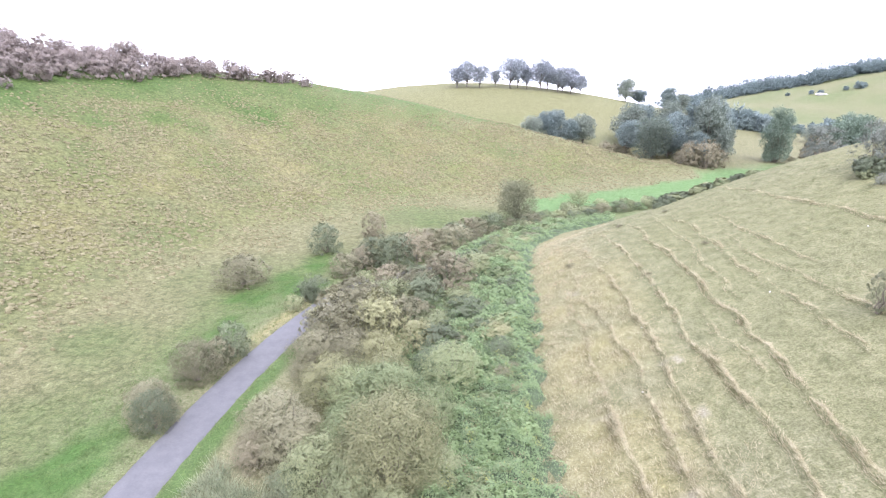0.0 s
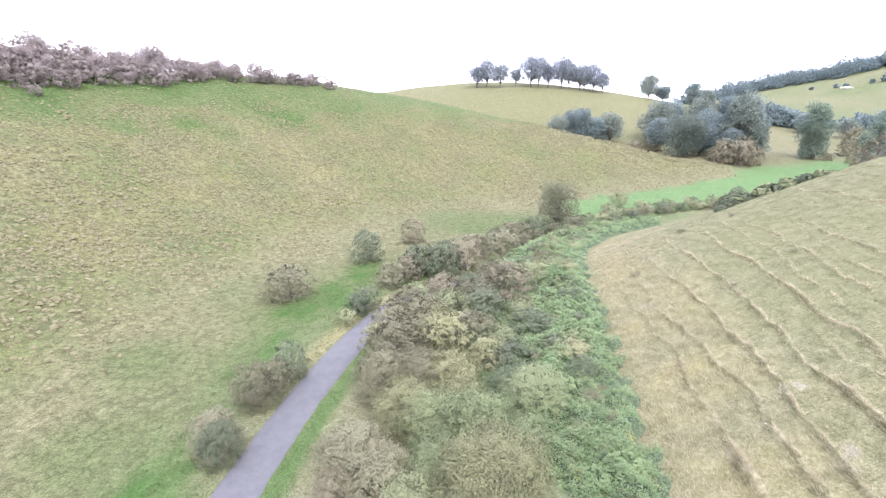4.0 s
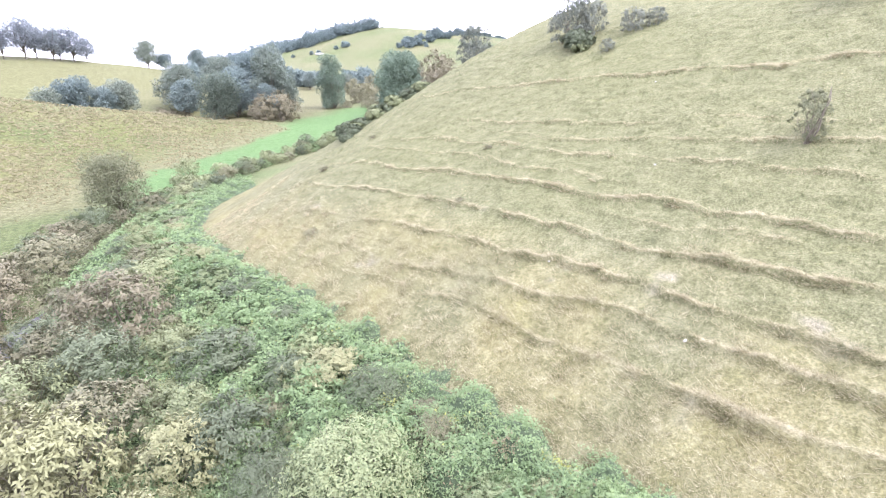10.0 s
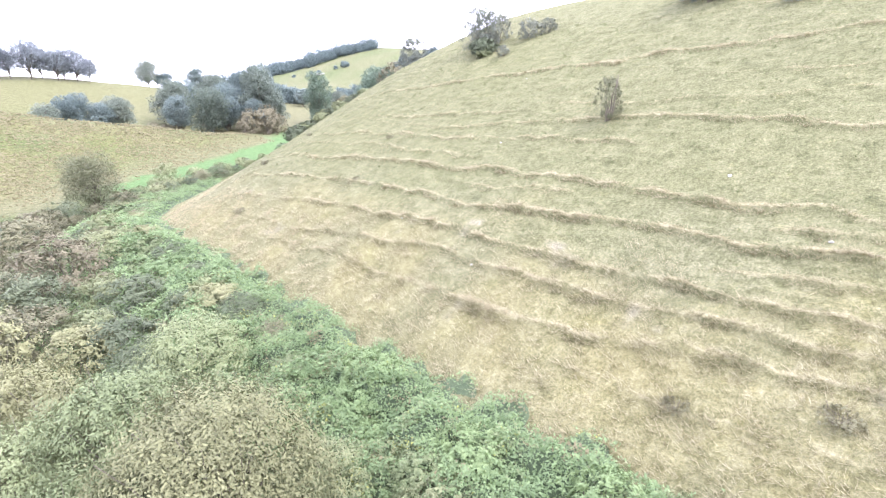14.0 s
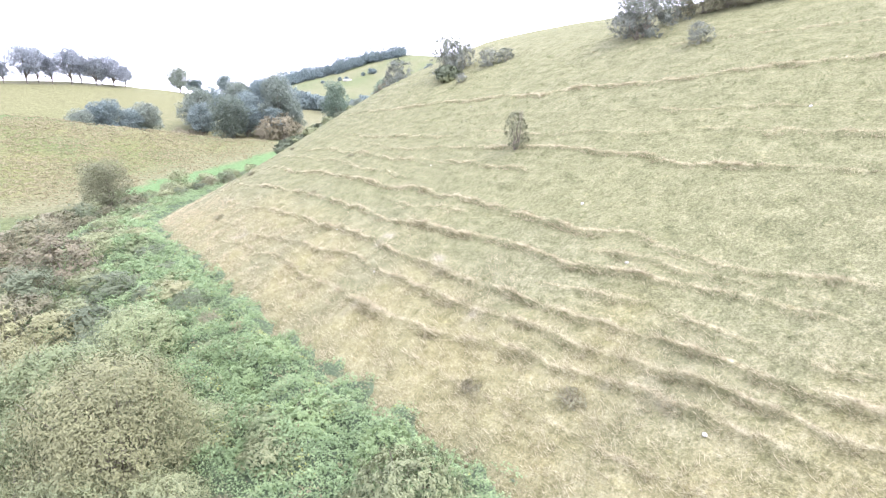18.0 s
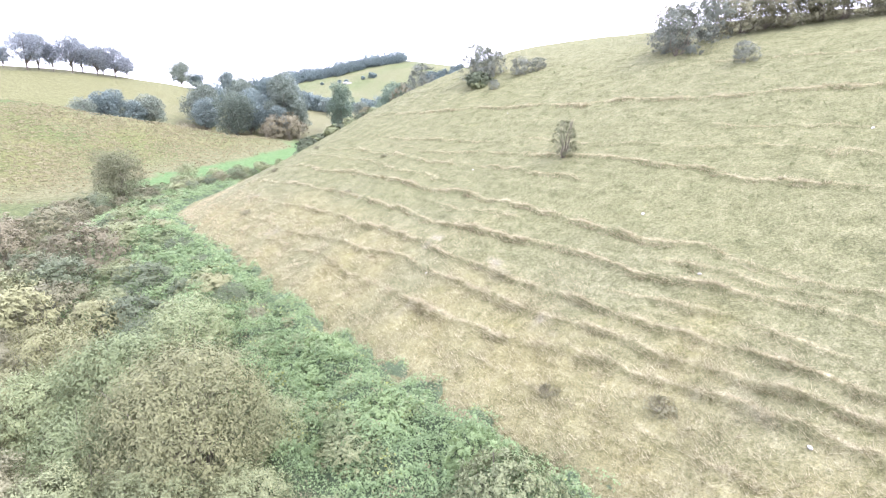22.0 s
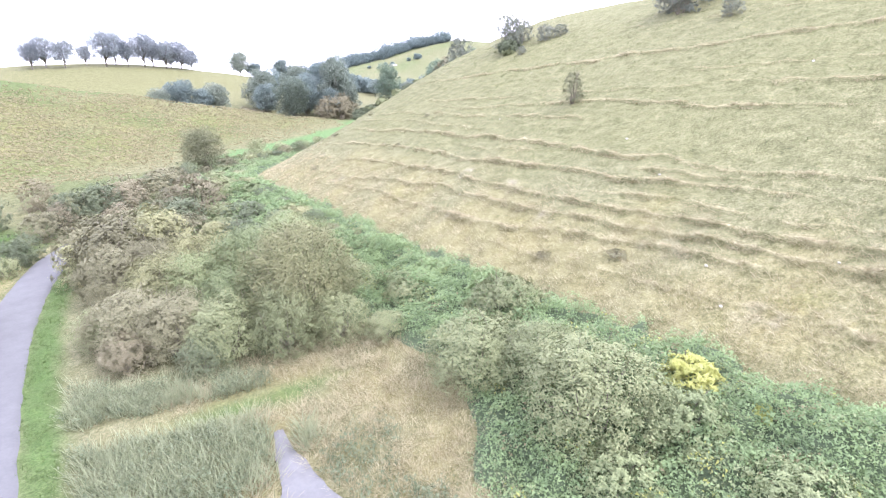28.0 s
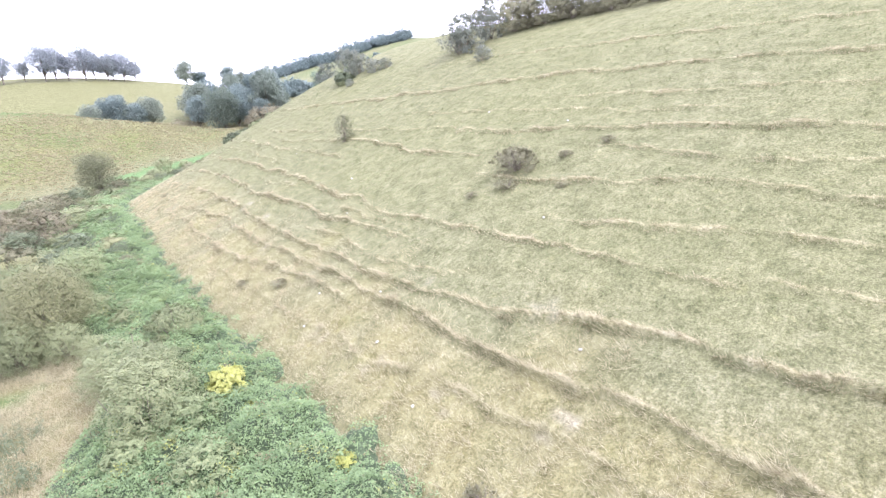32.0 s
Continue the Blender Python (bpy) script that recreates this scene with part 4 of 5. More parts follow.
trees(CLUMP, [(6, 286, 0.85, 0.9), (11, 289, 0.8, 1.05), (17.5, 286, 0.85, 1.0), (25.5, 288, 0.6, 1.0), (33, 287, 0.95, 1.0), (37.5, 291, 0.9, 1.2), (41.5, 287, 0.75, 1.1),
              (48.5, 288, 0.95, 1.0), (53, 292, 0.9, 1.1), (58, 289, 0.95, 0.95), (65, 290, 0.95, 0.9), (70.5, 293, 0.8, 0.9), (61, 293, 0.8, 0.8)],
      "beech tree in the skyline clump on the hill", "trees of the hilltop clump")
trees(ROUND, [(96, 298, 1.0, 0.85), (104, 300, 0.85, 0.7), (120, 300, 0.95, 0.8), (129, 304, 0.9, 0.75), (138, 296, 0.9, 0.7)], "roundish tree on the far field edge", "trees on the far edge")
trees(ROUND, [(33.5, 208, 0.85, 0.85), (41, 211, 1.0, 0.98), (47.5, 209, 0.9, 0.72), (53.5, 211, 0.95, 0.82)], "grey-green hedge tree behind the rounded hill", "trees of the side hedge")
trees(ROUND, [(87, 182, 1.1, 1.35), (80, 190, 0.95, 1.2), (92.5, 187, 0.9, 1.45), (72, 212, 1.15, 0.95), (78, 220, 1.1, 1.05), (92, 202, 1.05, 1.15), (84, 206, 1.1, 1.1), (76, 184, 0.9, 0.95), (83, 178, 0.75, 0.9), (91, 179, 0.7, 1.0), (97, 196, 0.95, 1.35), (66, 196, 0.9, 0.85)],
      "tall broadleaf tree in the valley copse", "trees of the valley copse")
trees(WILLOW, [(69.5, 181, 1.1, 0.98), (97, 192, 0.75, 1.3)], "pale grey-green willow at the copse edge", "trees of the valley copse")
trees(AFAR["rust"], [(x, y, 1.4 * s, h) for x, y, s, h in [(83.5, 171.5, 1.35, 1.0), (79, 174, 1.2, 0.95), (87.5, 174, 1.1, 0.9), (75.5, 172, 0.8, 0.8), (58, 196, 0.9, 0.8), (62, 198, 0.8, 0.7), (65, 196, 0.8, 0.6)]], "reddish shrub at the foot of the copse", "shrubs of the copse", "bush", "bush")
OAK = [tree_meshes(86, 20, 8.4, -1.5, LEAF_CHESTNUT, 24000, 0.32, 34)]
trees(OAK, [(109, 146, 1.0, 1.05)], "broad dark green tree behind the spur", "trees by the field")
trees(TALL, [(114, 187, 0.84, 1.12)], "tall dark green tree by the green field", "trees by the field")
trees(ROUND, [(160, 236, 0.8, 0.7), (178, 230, 0.8, 0.7), (146, 246, 0.8, 0.7)],
      "dark broadleaf tree on the far valley side", "trees on the far valley side")
trees(AFAR["brown"], [(118, 184, 0.78, 0.8), (122, 178, 0.91, 0.7), (127, 182, 1.04, 0.8), (118, 168, 1.30, 0.9), (112, 160, 1.17, 0.9), (106, 152, 1.17, 0.8), (130, 192, 1.56, 0.9), (140, 198, 1.69, 1), (146, 190, 1.56, 0.9), (152, 222, 1.69, 1), (150, 205, 1.95, 1.1), (158, 200, 1.82, 1)], "brownish shrub on the far valley side", "shrubs on the far valley side", "bush", "bush")
# wood along the crest across the lane
wood = np.random.RandomState(5)
crest = bend([(-128, 80, 0), (-104, 104, 0), (-90, 124, 0), (-78, 144, 0), (-64, 160, 0), (-52, 170, 0), (-44, 176, 0)], 9)
crest_parts = {"crown": [], "trunk": []}


def stand_on_crest(meshes, x, y, size, tall):
    """Adds one plant of the crest wood, which nobody could count, to its joined crowns and trunks."""
    a, z = wood.random() * 6.283, float(ground(np.array([x]), np.array([y]))[0]) - 0.12
    for (name, found), me in zip(crest_parts.items(), meshes):
        v = np.empty(len(me.vertices) * 3, np.float32)
        me.vertices.foreach_get("co", v)
        v = v.reshape(-1, 3) * (size, size, size * tall)
        n = len(me.polygons[0].vertices)
        f = np.empty(len(me.loops), np.int32)
        me.loops.foreach_get("vertex_index", f)
        found.append((np.stack([v[:, 0] * np.cos(a) - v[:, 1] * np.sin(a) + x, v[:, 0] * np.sin(a) + v[:, 1] * np.cos(a) + y, v[:, 2] + z], -1), f.reshape(-1, n)))


for k in range(len(crest)):
    for depth in (-2, -1, 0, 1, 2):
        if (k > 38 and depth > 0) or (depth < 0 and k > 34 + 8 * depth):
            continue
        x, y = crest[k, 0] - 4.0 * depth + wood.normal() * 1.6, crest[k, 1] + 3.2 * depth + wood.normal() * 1.6
        size = np.interp(k, [0, 20, 38, 54], [1.0, 0.95, 0.68, 0.6]) * (0.75 + 0.4 * wood.random())
        if (k + 2 * depth) % 5 == 0 and depth >= 0:
            stand_on_crest(CREST_TREE[k % 2], x, y, size * 1.05, 1.0)
        else:
            stand_on_crest(SCRUB[(k * 7 + depth) % 3], x, y, size, 0.8 + 0.3 * wood.random())
crest_wood = tagged(new("crest_scrub"), "purplish-brown hawthorn scrub along the hill crest", "scrub", kind="stuff")
for name, found in crest_parts.items():
    shift = np.cumsum([0] + [len(v) for v, _ in found])
    part(name, mesh_from(name, np.concatenate([v for v, _ in found]), np.concatenate([f + o for (_, f), o in zip(found, shift)]), LEAF_CREST if name == "crown" else TWIG, False), crest_wood)

# ---- bushes on and over the terraced slope ----
LONE = bush_meshes(101, 1.05, 3.0, LEAF_HAW, 4200, 0.042, 9, 20, 0.08)
plant("bush", LONE, 26.2, 29.1, 0.3, 1.0, "small thin hawthorn standing alone on the terraced slope", "bush")
BROW = kinds(121, LEAF_BROW, 4500, 0.100, 14, 16, TALL_SHAPES)
trees(BROW, [(43.6, 29.2, 1.05, 0.95), (45.2, 31.0, 0.7, 0.9), (47.5, 28.0, 0.85, 1.25), (41.8, 51.9, 0.8, 1.2), (43.0, 50.6, 0.62, 1.35), (48.3, 69.0, 1.0, 1.0), (51.6, 70.6, 0.7, 0.7)],
      "grey-green hawthorn bush on the brow of the slope", "bushes on the brow", "bush", "bush")
trees(GORSE, [(40.2, 50.3, 0.75, 0.95), (39.4, 49.6, 0.45, 0.8)], "low green gorse bush on the brow of the slope", "bushes on the brow", "bush", "bush")
trees(AFAR["rust"], [(60.0, 86.0, 1.3, 1.05), (63.5, 90.0, 1.1, 1.0), (57.4, 82.0, 0.7, 0.9)], "brownish thorn bush behind the spur", "bushes on the brow", "bush", "bush")
trees(AFAR["brown"], [(x, y, 1.55 * s, h) for x, y, s, h in [(49.5, 26.0, 0.62, 0.85), (50.5, 22.5, 0.7, 0.85), (51.0, 18.6, 0.72, 0.85), (52.0, 14.5, 0.7, 0.85), (53.0, 10.0, 0.68, 0.85), (54.0, 29.0, 0.7, 0.9), (55.0, 22.0, 0.75, 0.9),
              (56.0, 15.0, 0.75, 0.9), (52.5, 34.0, 0.6, 0.8), (56.5, 8.0, 0.7, 0.9), (50.0, 24.2, 0.6, 0.8), (51.5, 20.4, 0.6, 0.8), (52.4, 16.4, 0.6, 0.8)]], "greyish-brown scrub along the brow of the slope", "scrub on the brow", "bush", "bush")
trees(BROW, [(38.6, 46.6, 0.28, 0.9), (42.7, 46.2, 0.55, 0.85), (43.6, 44.6, 0.4, 0.8), (40.2, 22.4, 0.42, 0.9), (46.0, 56.0, 0.4, 0.9)], "small green shrub on the brow of the slope", "bushes on the brow", "bush", "bush")
trees(GORSE, [(31.2, 73.0, 0.75, 0.9), (32.6, 74.2, 0.7, 0.8), (34.4, 74.8, 0.7, 0.8), (36.0, 74.0, 0.72, 0.85), (37.6, 74.4, 0.75, 0.8), (39.4, 74.0, 0.8, 0.85), (41.0, 73.2, 0.75, 0.85), (42.6, 72.4, 0.75, 0.8),
              (33.6, 76.6, 0.8, 0.9), (38.6, 76.2, 0.8, 0.9), (30.0, 72.2, 0.5, 0.8), (44.4, 74.4, 0.8, 0.85)], "dark gorse bush along the rounded spur", "gorse on the spur", "bush", "bush")
hedge = bend([(14, 92.5, 0), (22, 100, 0), (31, 107.5, 0), (42, 114, 0), (54, 120, 0), (68, 127, 0)], 11)
side = np.random.RandomState(63)
for k, (x, y, _) in enumerate(hedge):
    kind = ("green", "olive", "green", "dark", "brown")[k % 5]
    trees([AFAR[kind][k % len(AFAR[kind])]], [(x + side.normal() * 0.9, y + side.normal() * 0.9, (0.75 if kind == "green" else 0.5) + 0.4 * side.random(), 0.55 + 0.35 * side.random())],
          "low mixed scrub in the hedge along the field", "hedge along the field", "bush", "bush")
trees(AFAR["olive"], [(30, 116, 0.95, 0.95), (26.5, 111, 0.7, 0.8), (64, 122, 1.0, 0.8), (61, 120.5, 0.8, 0.7)], "rounded olive bush at the edge of the field", "hedge along the field", "bush", "bush")
trees(SCRUB, [(-87, 100, 0.6, 0.8), (-84.5, 97, 0.5, 0.8), (-86, 106, 0.55, 0.9), (-82.5, 105, 0.5, 0.9), (-88, 95, 0.5, 0.8), (-90, 104, 0.7, 0.8), (-87, 113, 0.5, 0.8)], "thin brown scrub straggling down from the crest", "scrub wood on the crest", "bush", "bush")
LEAF_THORN = leaf_material("dry thorn twigs and leaves", [(0.0, (0.145, 0.138, 0.090)), (0.5, (0.250, 0.240, 0.160)), (1.0, (0.36, 0.345, 0.24))])
PATCH = bush_meshes(102, 1.5, 1.3, LEAF_THORN, 3000, 0.055, 14, 60)
trees([PATCH], [(23.2, 3.2, 1.15, 1.0), (24.4, 4.4, 0.75, 0.9), (21.6, 2.6, 0.6, 0.8), (20.4, 4.6, 0.35, 0.8), (24.8, 0.4, 0.4, 0.8), (26.4, -1.6, 0.4, 0.9), (22.2, -1.2, 0.3, 0.9), (10.2, 13.6, 0.45, 0.9), (9.2, 17.8, 0.35, 0.9), (15.2, 58.4, 0.5, 0.7),
                (23.2, 67.5, 0.4, 0.9), (25.6, 49.4, 0.3, 0.9), (19.8, 47.3, 0.28, 0.8), (6.6, -9.5, 0.5, 0.6), (28.0, 65.6, 0.3, 0.8)],
      "low brown thorn scrub on the terraced slope", "scrub on the slope", "bush", "bush")


# ---- far wood on the hill behind ----
def far_wood(name, line, deep, count, label, height=12.0, seed=3):
    """A wood seen from afar: crowns of many leaf clumps, in one mesh."""
    rng = np.random.RandomState(seed)
    k = rng.randint(0, len(line), count)
    d = rng.random(count) * deep
    x, y = line[k, 0] + rng.normal(size=count) * 4 + 0.5 * d, line[k, 1] + rng.normal(size=count) * 4 + 0.85 * d
    h = height * (0.5 + 0.6 * rng.random(count) ** 1.5) * np.clip(0.9 + 0.6 * ripple(x, y, 45, 61), 0.35, 1.5)
    z = ground(x, y)
    V, F, base = [], [], 0
    for i in range(count):
        c, r = lumpy(rng, h[i] * 0.5, h[i], 4)
        v, f = leaves(rng, c, r, 400, 0.72, 0.9, 0.35)
        V.append(v + (x[i], y[i], z[i] - 0.2 * h[i]))
        F.append(f + base)
        base += len(v)
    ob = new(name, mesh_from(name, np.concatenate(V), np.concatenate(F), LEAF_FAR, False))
    return tagged(ob, label, "wood", kind="stuff")


far_wood("far_wood", bend([(205, 520), (250, 525), (290, 522), (330, 510), (365, 495), (395, 478)], 10), 75, 270, "dark broadleaf wood along the far hill crest", 21.0)
far_wood("hedge_wood", bend([(128, 262), (146, 262), (170, 266), (200, 268)], 8), 10, 34, "dark tree belt on the far valley side", 12.5, 4)
far_wood("far_belt", bend([(345, 378), (395, 392), (440, 404), (500, 420), (560, 432)], 8), 16, 120, "grey tree belt along the far hilltop", 8.0, 9)
far_wood("field_scrub", bend([(284, 462), (300, 452), (318, 440), (340, 424)], 8), 6, 6, "scattered scrub by the chalk face on the far hill", 7.0, 10)

# ---- brambles along the foot of the slope ----
rng = np.random.RandomState(8)


def bramble_chance(x, y):
    _, d, _ = slope_right(x, y)
    wide = np.interp(y, [-30, 0, 8, 13, 18, 24, 30, 45, 70, 95, 120], [12, 12, 11, 8, 7, 8, 10, 14, 14, 8, 3])
    return ease((0.9 - d + 0.7 * ripple(x, y, 4, 31) + 0.45 * ripple(x, y, 1.3, 60)) / 2.2) * ease((d + wide + 0.8 * ripple(x, y, 5, 32)) / 2.0)


def bramble_height(x, y):
    return bramble_chance(x, y) * (0.80 + 0.55 * ripple(x, y, 3.6, 33) + 0.24 * ripple(x, y, 1.2, 34) + 0.20 * ripple(x, y, 0.5, 45))


bx, by = np.meshgrid(np.arange(-6, 34, 0.4), np.arange(-30, 112, 0.4))
bh = bramble_height(bx, by)
bi = np.arange(bx.size).reshape(bx.shape)
bq = np.stack([bi[:-1, :-1], bi[:-1, 1:], bi[1:, 1:], bi[1:, :-1]], -1).reshape(-1, 4)
bq = bq[bh.ravel()[bq].max(1) > 0.12]
bz = ground(bx, by) + bh * 0.62 - 0.10
used, back = np.unique(bq, return_inverse=True)
# Dark sheet hides the ground and puts shade colour into the gaps between leaves.
GAP_SHADE = plain_material("painted shade between bramble leaves", (0.040, 0.058, 0.034), (0.090, 0.115, 0.068), 2.5, 0.9, 0.8, 0.1)
brambles = tagged(new("bramble_bank"), "tangled green bramble bank at the foot of the slope", "brambles", kind="stuff")
part("gap_sheet", mesh_from("gap_sheet", np.stack([bx, by, bz], -1).reshape(-1, 3)[used], back.reshape(-1, 4), GAP_SHADE), brambles)


def leaf_mat(rng, x, y, z, size, tilt=0.6):
    """Flat leaves strewn at points, each a small blade."""
    c = len(x)
    n = np.stack([tilt * rng.normal(size=c), tilt * rng.normal(size=c), np.ones(c)], -1)
    n /= np.linalg.norm(n, axis=1)[:, None]
    t = rng.normal(size=(c, 3))
    u = np.cross(n, t)
    u /= np.linalg.norm(u, axis=1)[:, None]
    v = np.cross(n, u)
    p = np.stack([x, y, z], -1)
    s = (size * (0.6 + 0.9 * rng.random(c)))[:, None]
    return np.stack([p - u * s - v * s * 0.55, p - u * s * 0.5 + v * s * 0.7, p + u * s * 1.1], 1).reshape(-1, 3), np.arange(3 * c).reshape(-1, 3)


LEAF_SERE = leaf_material("withered bracken and bramble leaves", [(0.0, (0.15, 0.125, 0.075)), (0.5, (0.26, 0.225, 0.145)), (1.0, (0.38, 0.34, 0.24))], 0.2)
x, y = scatter(rng, 1150000, -6, 18, -26, 75, lambda x, y: bramble_chance(x, y) * ease((75 - y) / 50))
z = ground(x, y) + bramble_height(x, y) * (0.70 + 0.45 * rng.random(len(x)) ** 1.5) + 0.02 + 0.10 * rng.random(len(x))
mix = ripple(x, y, 2.6, 70) + 0.35 * rng.normal(size=len(x))
for share, leaf in ((mix > 1.3, LEAF_YELLOW), ((mix > 0.75) & (mix <= 1.3), LEAF_FRESH), (mix < -1.1, LEAF_SERE), ((mix <= 0.75) & (mix >= -1.1), LEAF_BRAMBLE)):
    part("foliage", mesh_from("foliage", *leaf_mat(rng, x[share], y[share], z[share], 0.052, 0.75), leaf, False), brambles)
x, y = scatter(rng, 190000, -6, 34, 40, 112, bramble_chance)
z = ground(x, y) + bramble_height(x, y) * (0.75 + 0.4 * rng.random(len(x))) + 0.05
part("foliage", mesh_from("far_foliage", *leaf_mat(rng, x, y, z, 0.10), LEAF_BRAMBLE, False), brambles)

# ---- chalky track into the rough ground ----
TRACK = bend([(-16.7, -3, 1), (-15.4, 1.5, 1), (-13.2, 5.5, 1), (-10.6, 9.8, 1), (-9.3, 11.8, 1), (-8.75, 13.7, 1), (-8.3, 16.2, 1), (-7.9, 18.0, 1)], 8)


def track_width(y):
    return np.interp(y, [-3, 1.5, 5.5, 9.8, 11.0, 11.8, 13.7, 16.2, 18.0], [1.3, 2.2, 2.8, 3.2, 2.5, 1.8, 0.80, 0.42, 0.2])


def rough_chance(x, y):
    """Tall rough herbs between the lane, the thicket and the brambles."""
    _, r = along(ROAD, x, y)
    _, t = along(TRACK, x, y)
    clear = ease((np.abs(t) - track_width(y) * 0.75) / 0.6)
    return ease((r - 3.0) / 0.9) * bool_box(x, y) * (1 - bramble_chance(x, y)) * clear


def bool_box(x, y):
    return ease((25.5 + 1.2 * ripple(x, y, 5, 35) + 0.5 * np.clip(-8 - x, 0, 9) - y) / 1.5) * ease((y + 30) / 4) * ease((5 - x) / 2)


d = np.gradient(TRACK[:, :2], axis=0)
d /= np.linalg.norm(d, axis=1)[:, None]
ac = np.linspace(-1, 1, 9)
tw = (track_width(TRACK[:, 1])[:, None] * (1 + 0.2 * ripple(TRACK[:, 0, None] * 0 + ac * 3, TRACK[:, 1, None] + 0 * ac, 2.3, 36)))
tx, ty = TRACK[:, 0, None] + d[:, 1, None] * ac * tw, TRACK[:, 1, None] - d[:, 0, None] * ac * tw
ti = np.arange(tx.size).reshape(tx.shape)
tf = np.stack([ti[:-1, :-1], ti[:-1, 1:], ti[1:, 1:], ti[1:, :-1]], -1).reshape(-1, 4)
tz = ground(tx, ty) + 0.13 - 0.05 * ac**2 - 0.05 * np.exp(-(((np.abs(ac) - 0.5) / 0.2) ** 2))
tagged(new("track", mesh_from("track", np.stack([tx, ty, tz], -1).reshape(-1, 3), tf, CHALK)), "pale rutted chalk track ending in rough grass", "track", kind="structure")

HERB = leaf_material("grey-green tall herbs", [(0.0, (0.07, 0.092, 0.055)), (0.5, (0.135, 0.158, 0.10)), (0.85, (0.20, 0.21, 0.145)), (1.0, (0.34, 0.31, 0.24))], 0.2, 0.8, 0.25)
x, y = scatter(rng, 12000, -16, 4, -26, 30, lambda x, y: rough_chance(x, y) * ease(0.5 + 1.2 * ripple(x, y, 6, 37) - 0.25 * (x + 8)) * ease((np.abs(y - 20.4 + 0.35 * (x + 5.6)) - 0.8) / 0.8))
stalk = np.repeat(np.arange(len(x)), 12)
up = rng.random(len(stalk))
hx, hy = x[stalk] + (0.10 + 0.10 * up) * rng.normal(size=len(stalk)), y[stalk] + (0.10 + 0.10 * up) * rng.normal(size=len(stalk))
hz = ground(x, y)[stalk] + 0.1 + up * (0.5 + 0.35 * ripple(x, y, 4, 46))[stalk]
herbs = tagged(new("tall_herbs"), "grey-green nettles and willowherb beside the lane", "herbs", kind="stuff")
part("foliage", mesh_from("foliage", *leaf_mat(rng, hx, hy, hz, 0.055, 1.0), HERB, False), herbs)
part("stalks", mesh_from("stalks", *blades(rng, x, y, ground(x, y), np.full(len(x), 0.9), 0.012, 3, 0.35, 0.3), HERB, False), herbs)
REED = leaf_material("pale leaning reed grass", [(0.0, (0.17, 0.19, 0.115)), (0.5, (0.29, 0.31, 0.205)), (1.0, (0.44, 0.44, 0.33))], 0.2, 0.85, 0.4)
x, y = scatter(rng, 9000, -18, -5, 2, 29, lambda x, y: rough_chance(x, y) * ease(0.6 + 0.9 * ripple(x, y, 5, 64) - 0.35 * (x + 8.5)) * ease((y - 14.5) / 2) * ease((np.abs(y - 20.4 + 0.35 * (x + 5.6)) - 0.8) / 0.8))
tagged(new("reed_grass", mesh_from("reed_grass", *blades(rng, x, y, ground(x, y), np.full(len(x), 0.85), 0.022, 7, 0.9, 0.4), REED, False)),
       "tall pale leaning reed grass beside the lane", "grass", kind="stuff")
x, y = scatter(rng, 15000, -16, 6, -26, 30, lambda x, y: rough_chance(x, y) * ease(0.75 - 1.2 * ripple(x, y, 6, 37) + 0.25 * (x + 8)) * (1 - np.exp(-(((x + 7.4) / 3.6) ** 4) - (((y - 20.6 + 0.30 * (x + 6.6)) / 0.9) ** 2))))
tagged(new("straw_grass", mesh_from("straw_grass", *blades(rng, x, y, ground(x, y), np.full(len(x), 0.42), 0.010, 16, 1.6, 0.9), STRAW, False)),
       "tall straw-coloured dead grass round the track", "grass", kind="stuff")

# ---- grass: lips of the terraces, dry foot, tussocks ----
def lip_chance(x, y):
    _, d, _ = slope_right(x, y)
    _, lip, under = terraces(x, y, d)
    return np.clip(lip * 1.2 + under * 0.8 - 0.15, 0, 1) * ease((d - 1) / 2)


x, y = scatter(rng, 900000, 6, 46, -24, 72, lip_chance)
tagged(new("terrace_grass", mesh_from("terrace_grass", *blades(rng, x, y, ground(x, y), np.full(len(x), 0.2), 0.012, 5, 1.6, 0.9), STRAW, False)),
       "straw-coloured grass hanging over the terrace edges", "grass", kind="stuff")


def tuft_chance(x, y):
    _, d, _ = slope_right(x, y)
    return np.clip(terraces(x, y, d)[2] - 0.35, 0, 1) * ease((d - 1) / 2) * np.clip(0.3 + 0.9 * ripple(x, y, 3.2, 66), 0, 1)


RANK = leaf_material("rank olive-brown grass", [(0.0, (0.105, 0.098, 0.052)), (0.5, (0.185, 0.170, 0.098)), (1.0, (0.275, 0.252, 0.160))], 0.2, 0.9, 0.4)
x, y = scatter(rng, 60000, 6, 42, -24, 72, tuft_chance)
tagged(new("rank_grass", mesh_from("rank_grass", *blades(rng, x, y, ground(x, y), 0.2 + 0.22 * rng.random(len(x)), 0.016, 12, 1.1, 0.9), RANK, False)),
       "darker rank grass tufts under the terrace edges", "grass", kind="stuff")


def foot_chance(x, y):
    _, d, _ = slope_right(x, y)
    return ease((d + 2.0) / 2.0) * ease((9.5 - d + 3 * ripple(x, y, 8, 38)) / 6) * np.clip(0.5 + 0.6 * ripple(x, y, 2.2, 39), 0, 1)


x, y = scatter(rng, 90000, 3, 26, -26, 76, foot_chance)
tagged(new("dry_grass", mesh_from("dry_grass", *blades(rng, x, y, ground(x, y), np.full(len(x), 0.25), 0.012, 7, 1.6, 0.9), STRAW, False)),
       "long dry tan grass at the foot of the slope", "grass", kind="stuff")


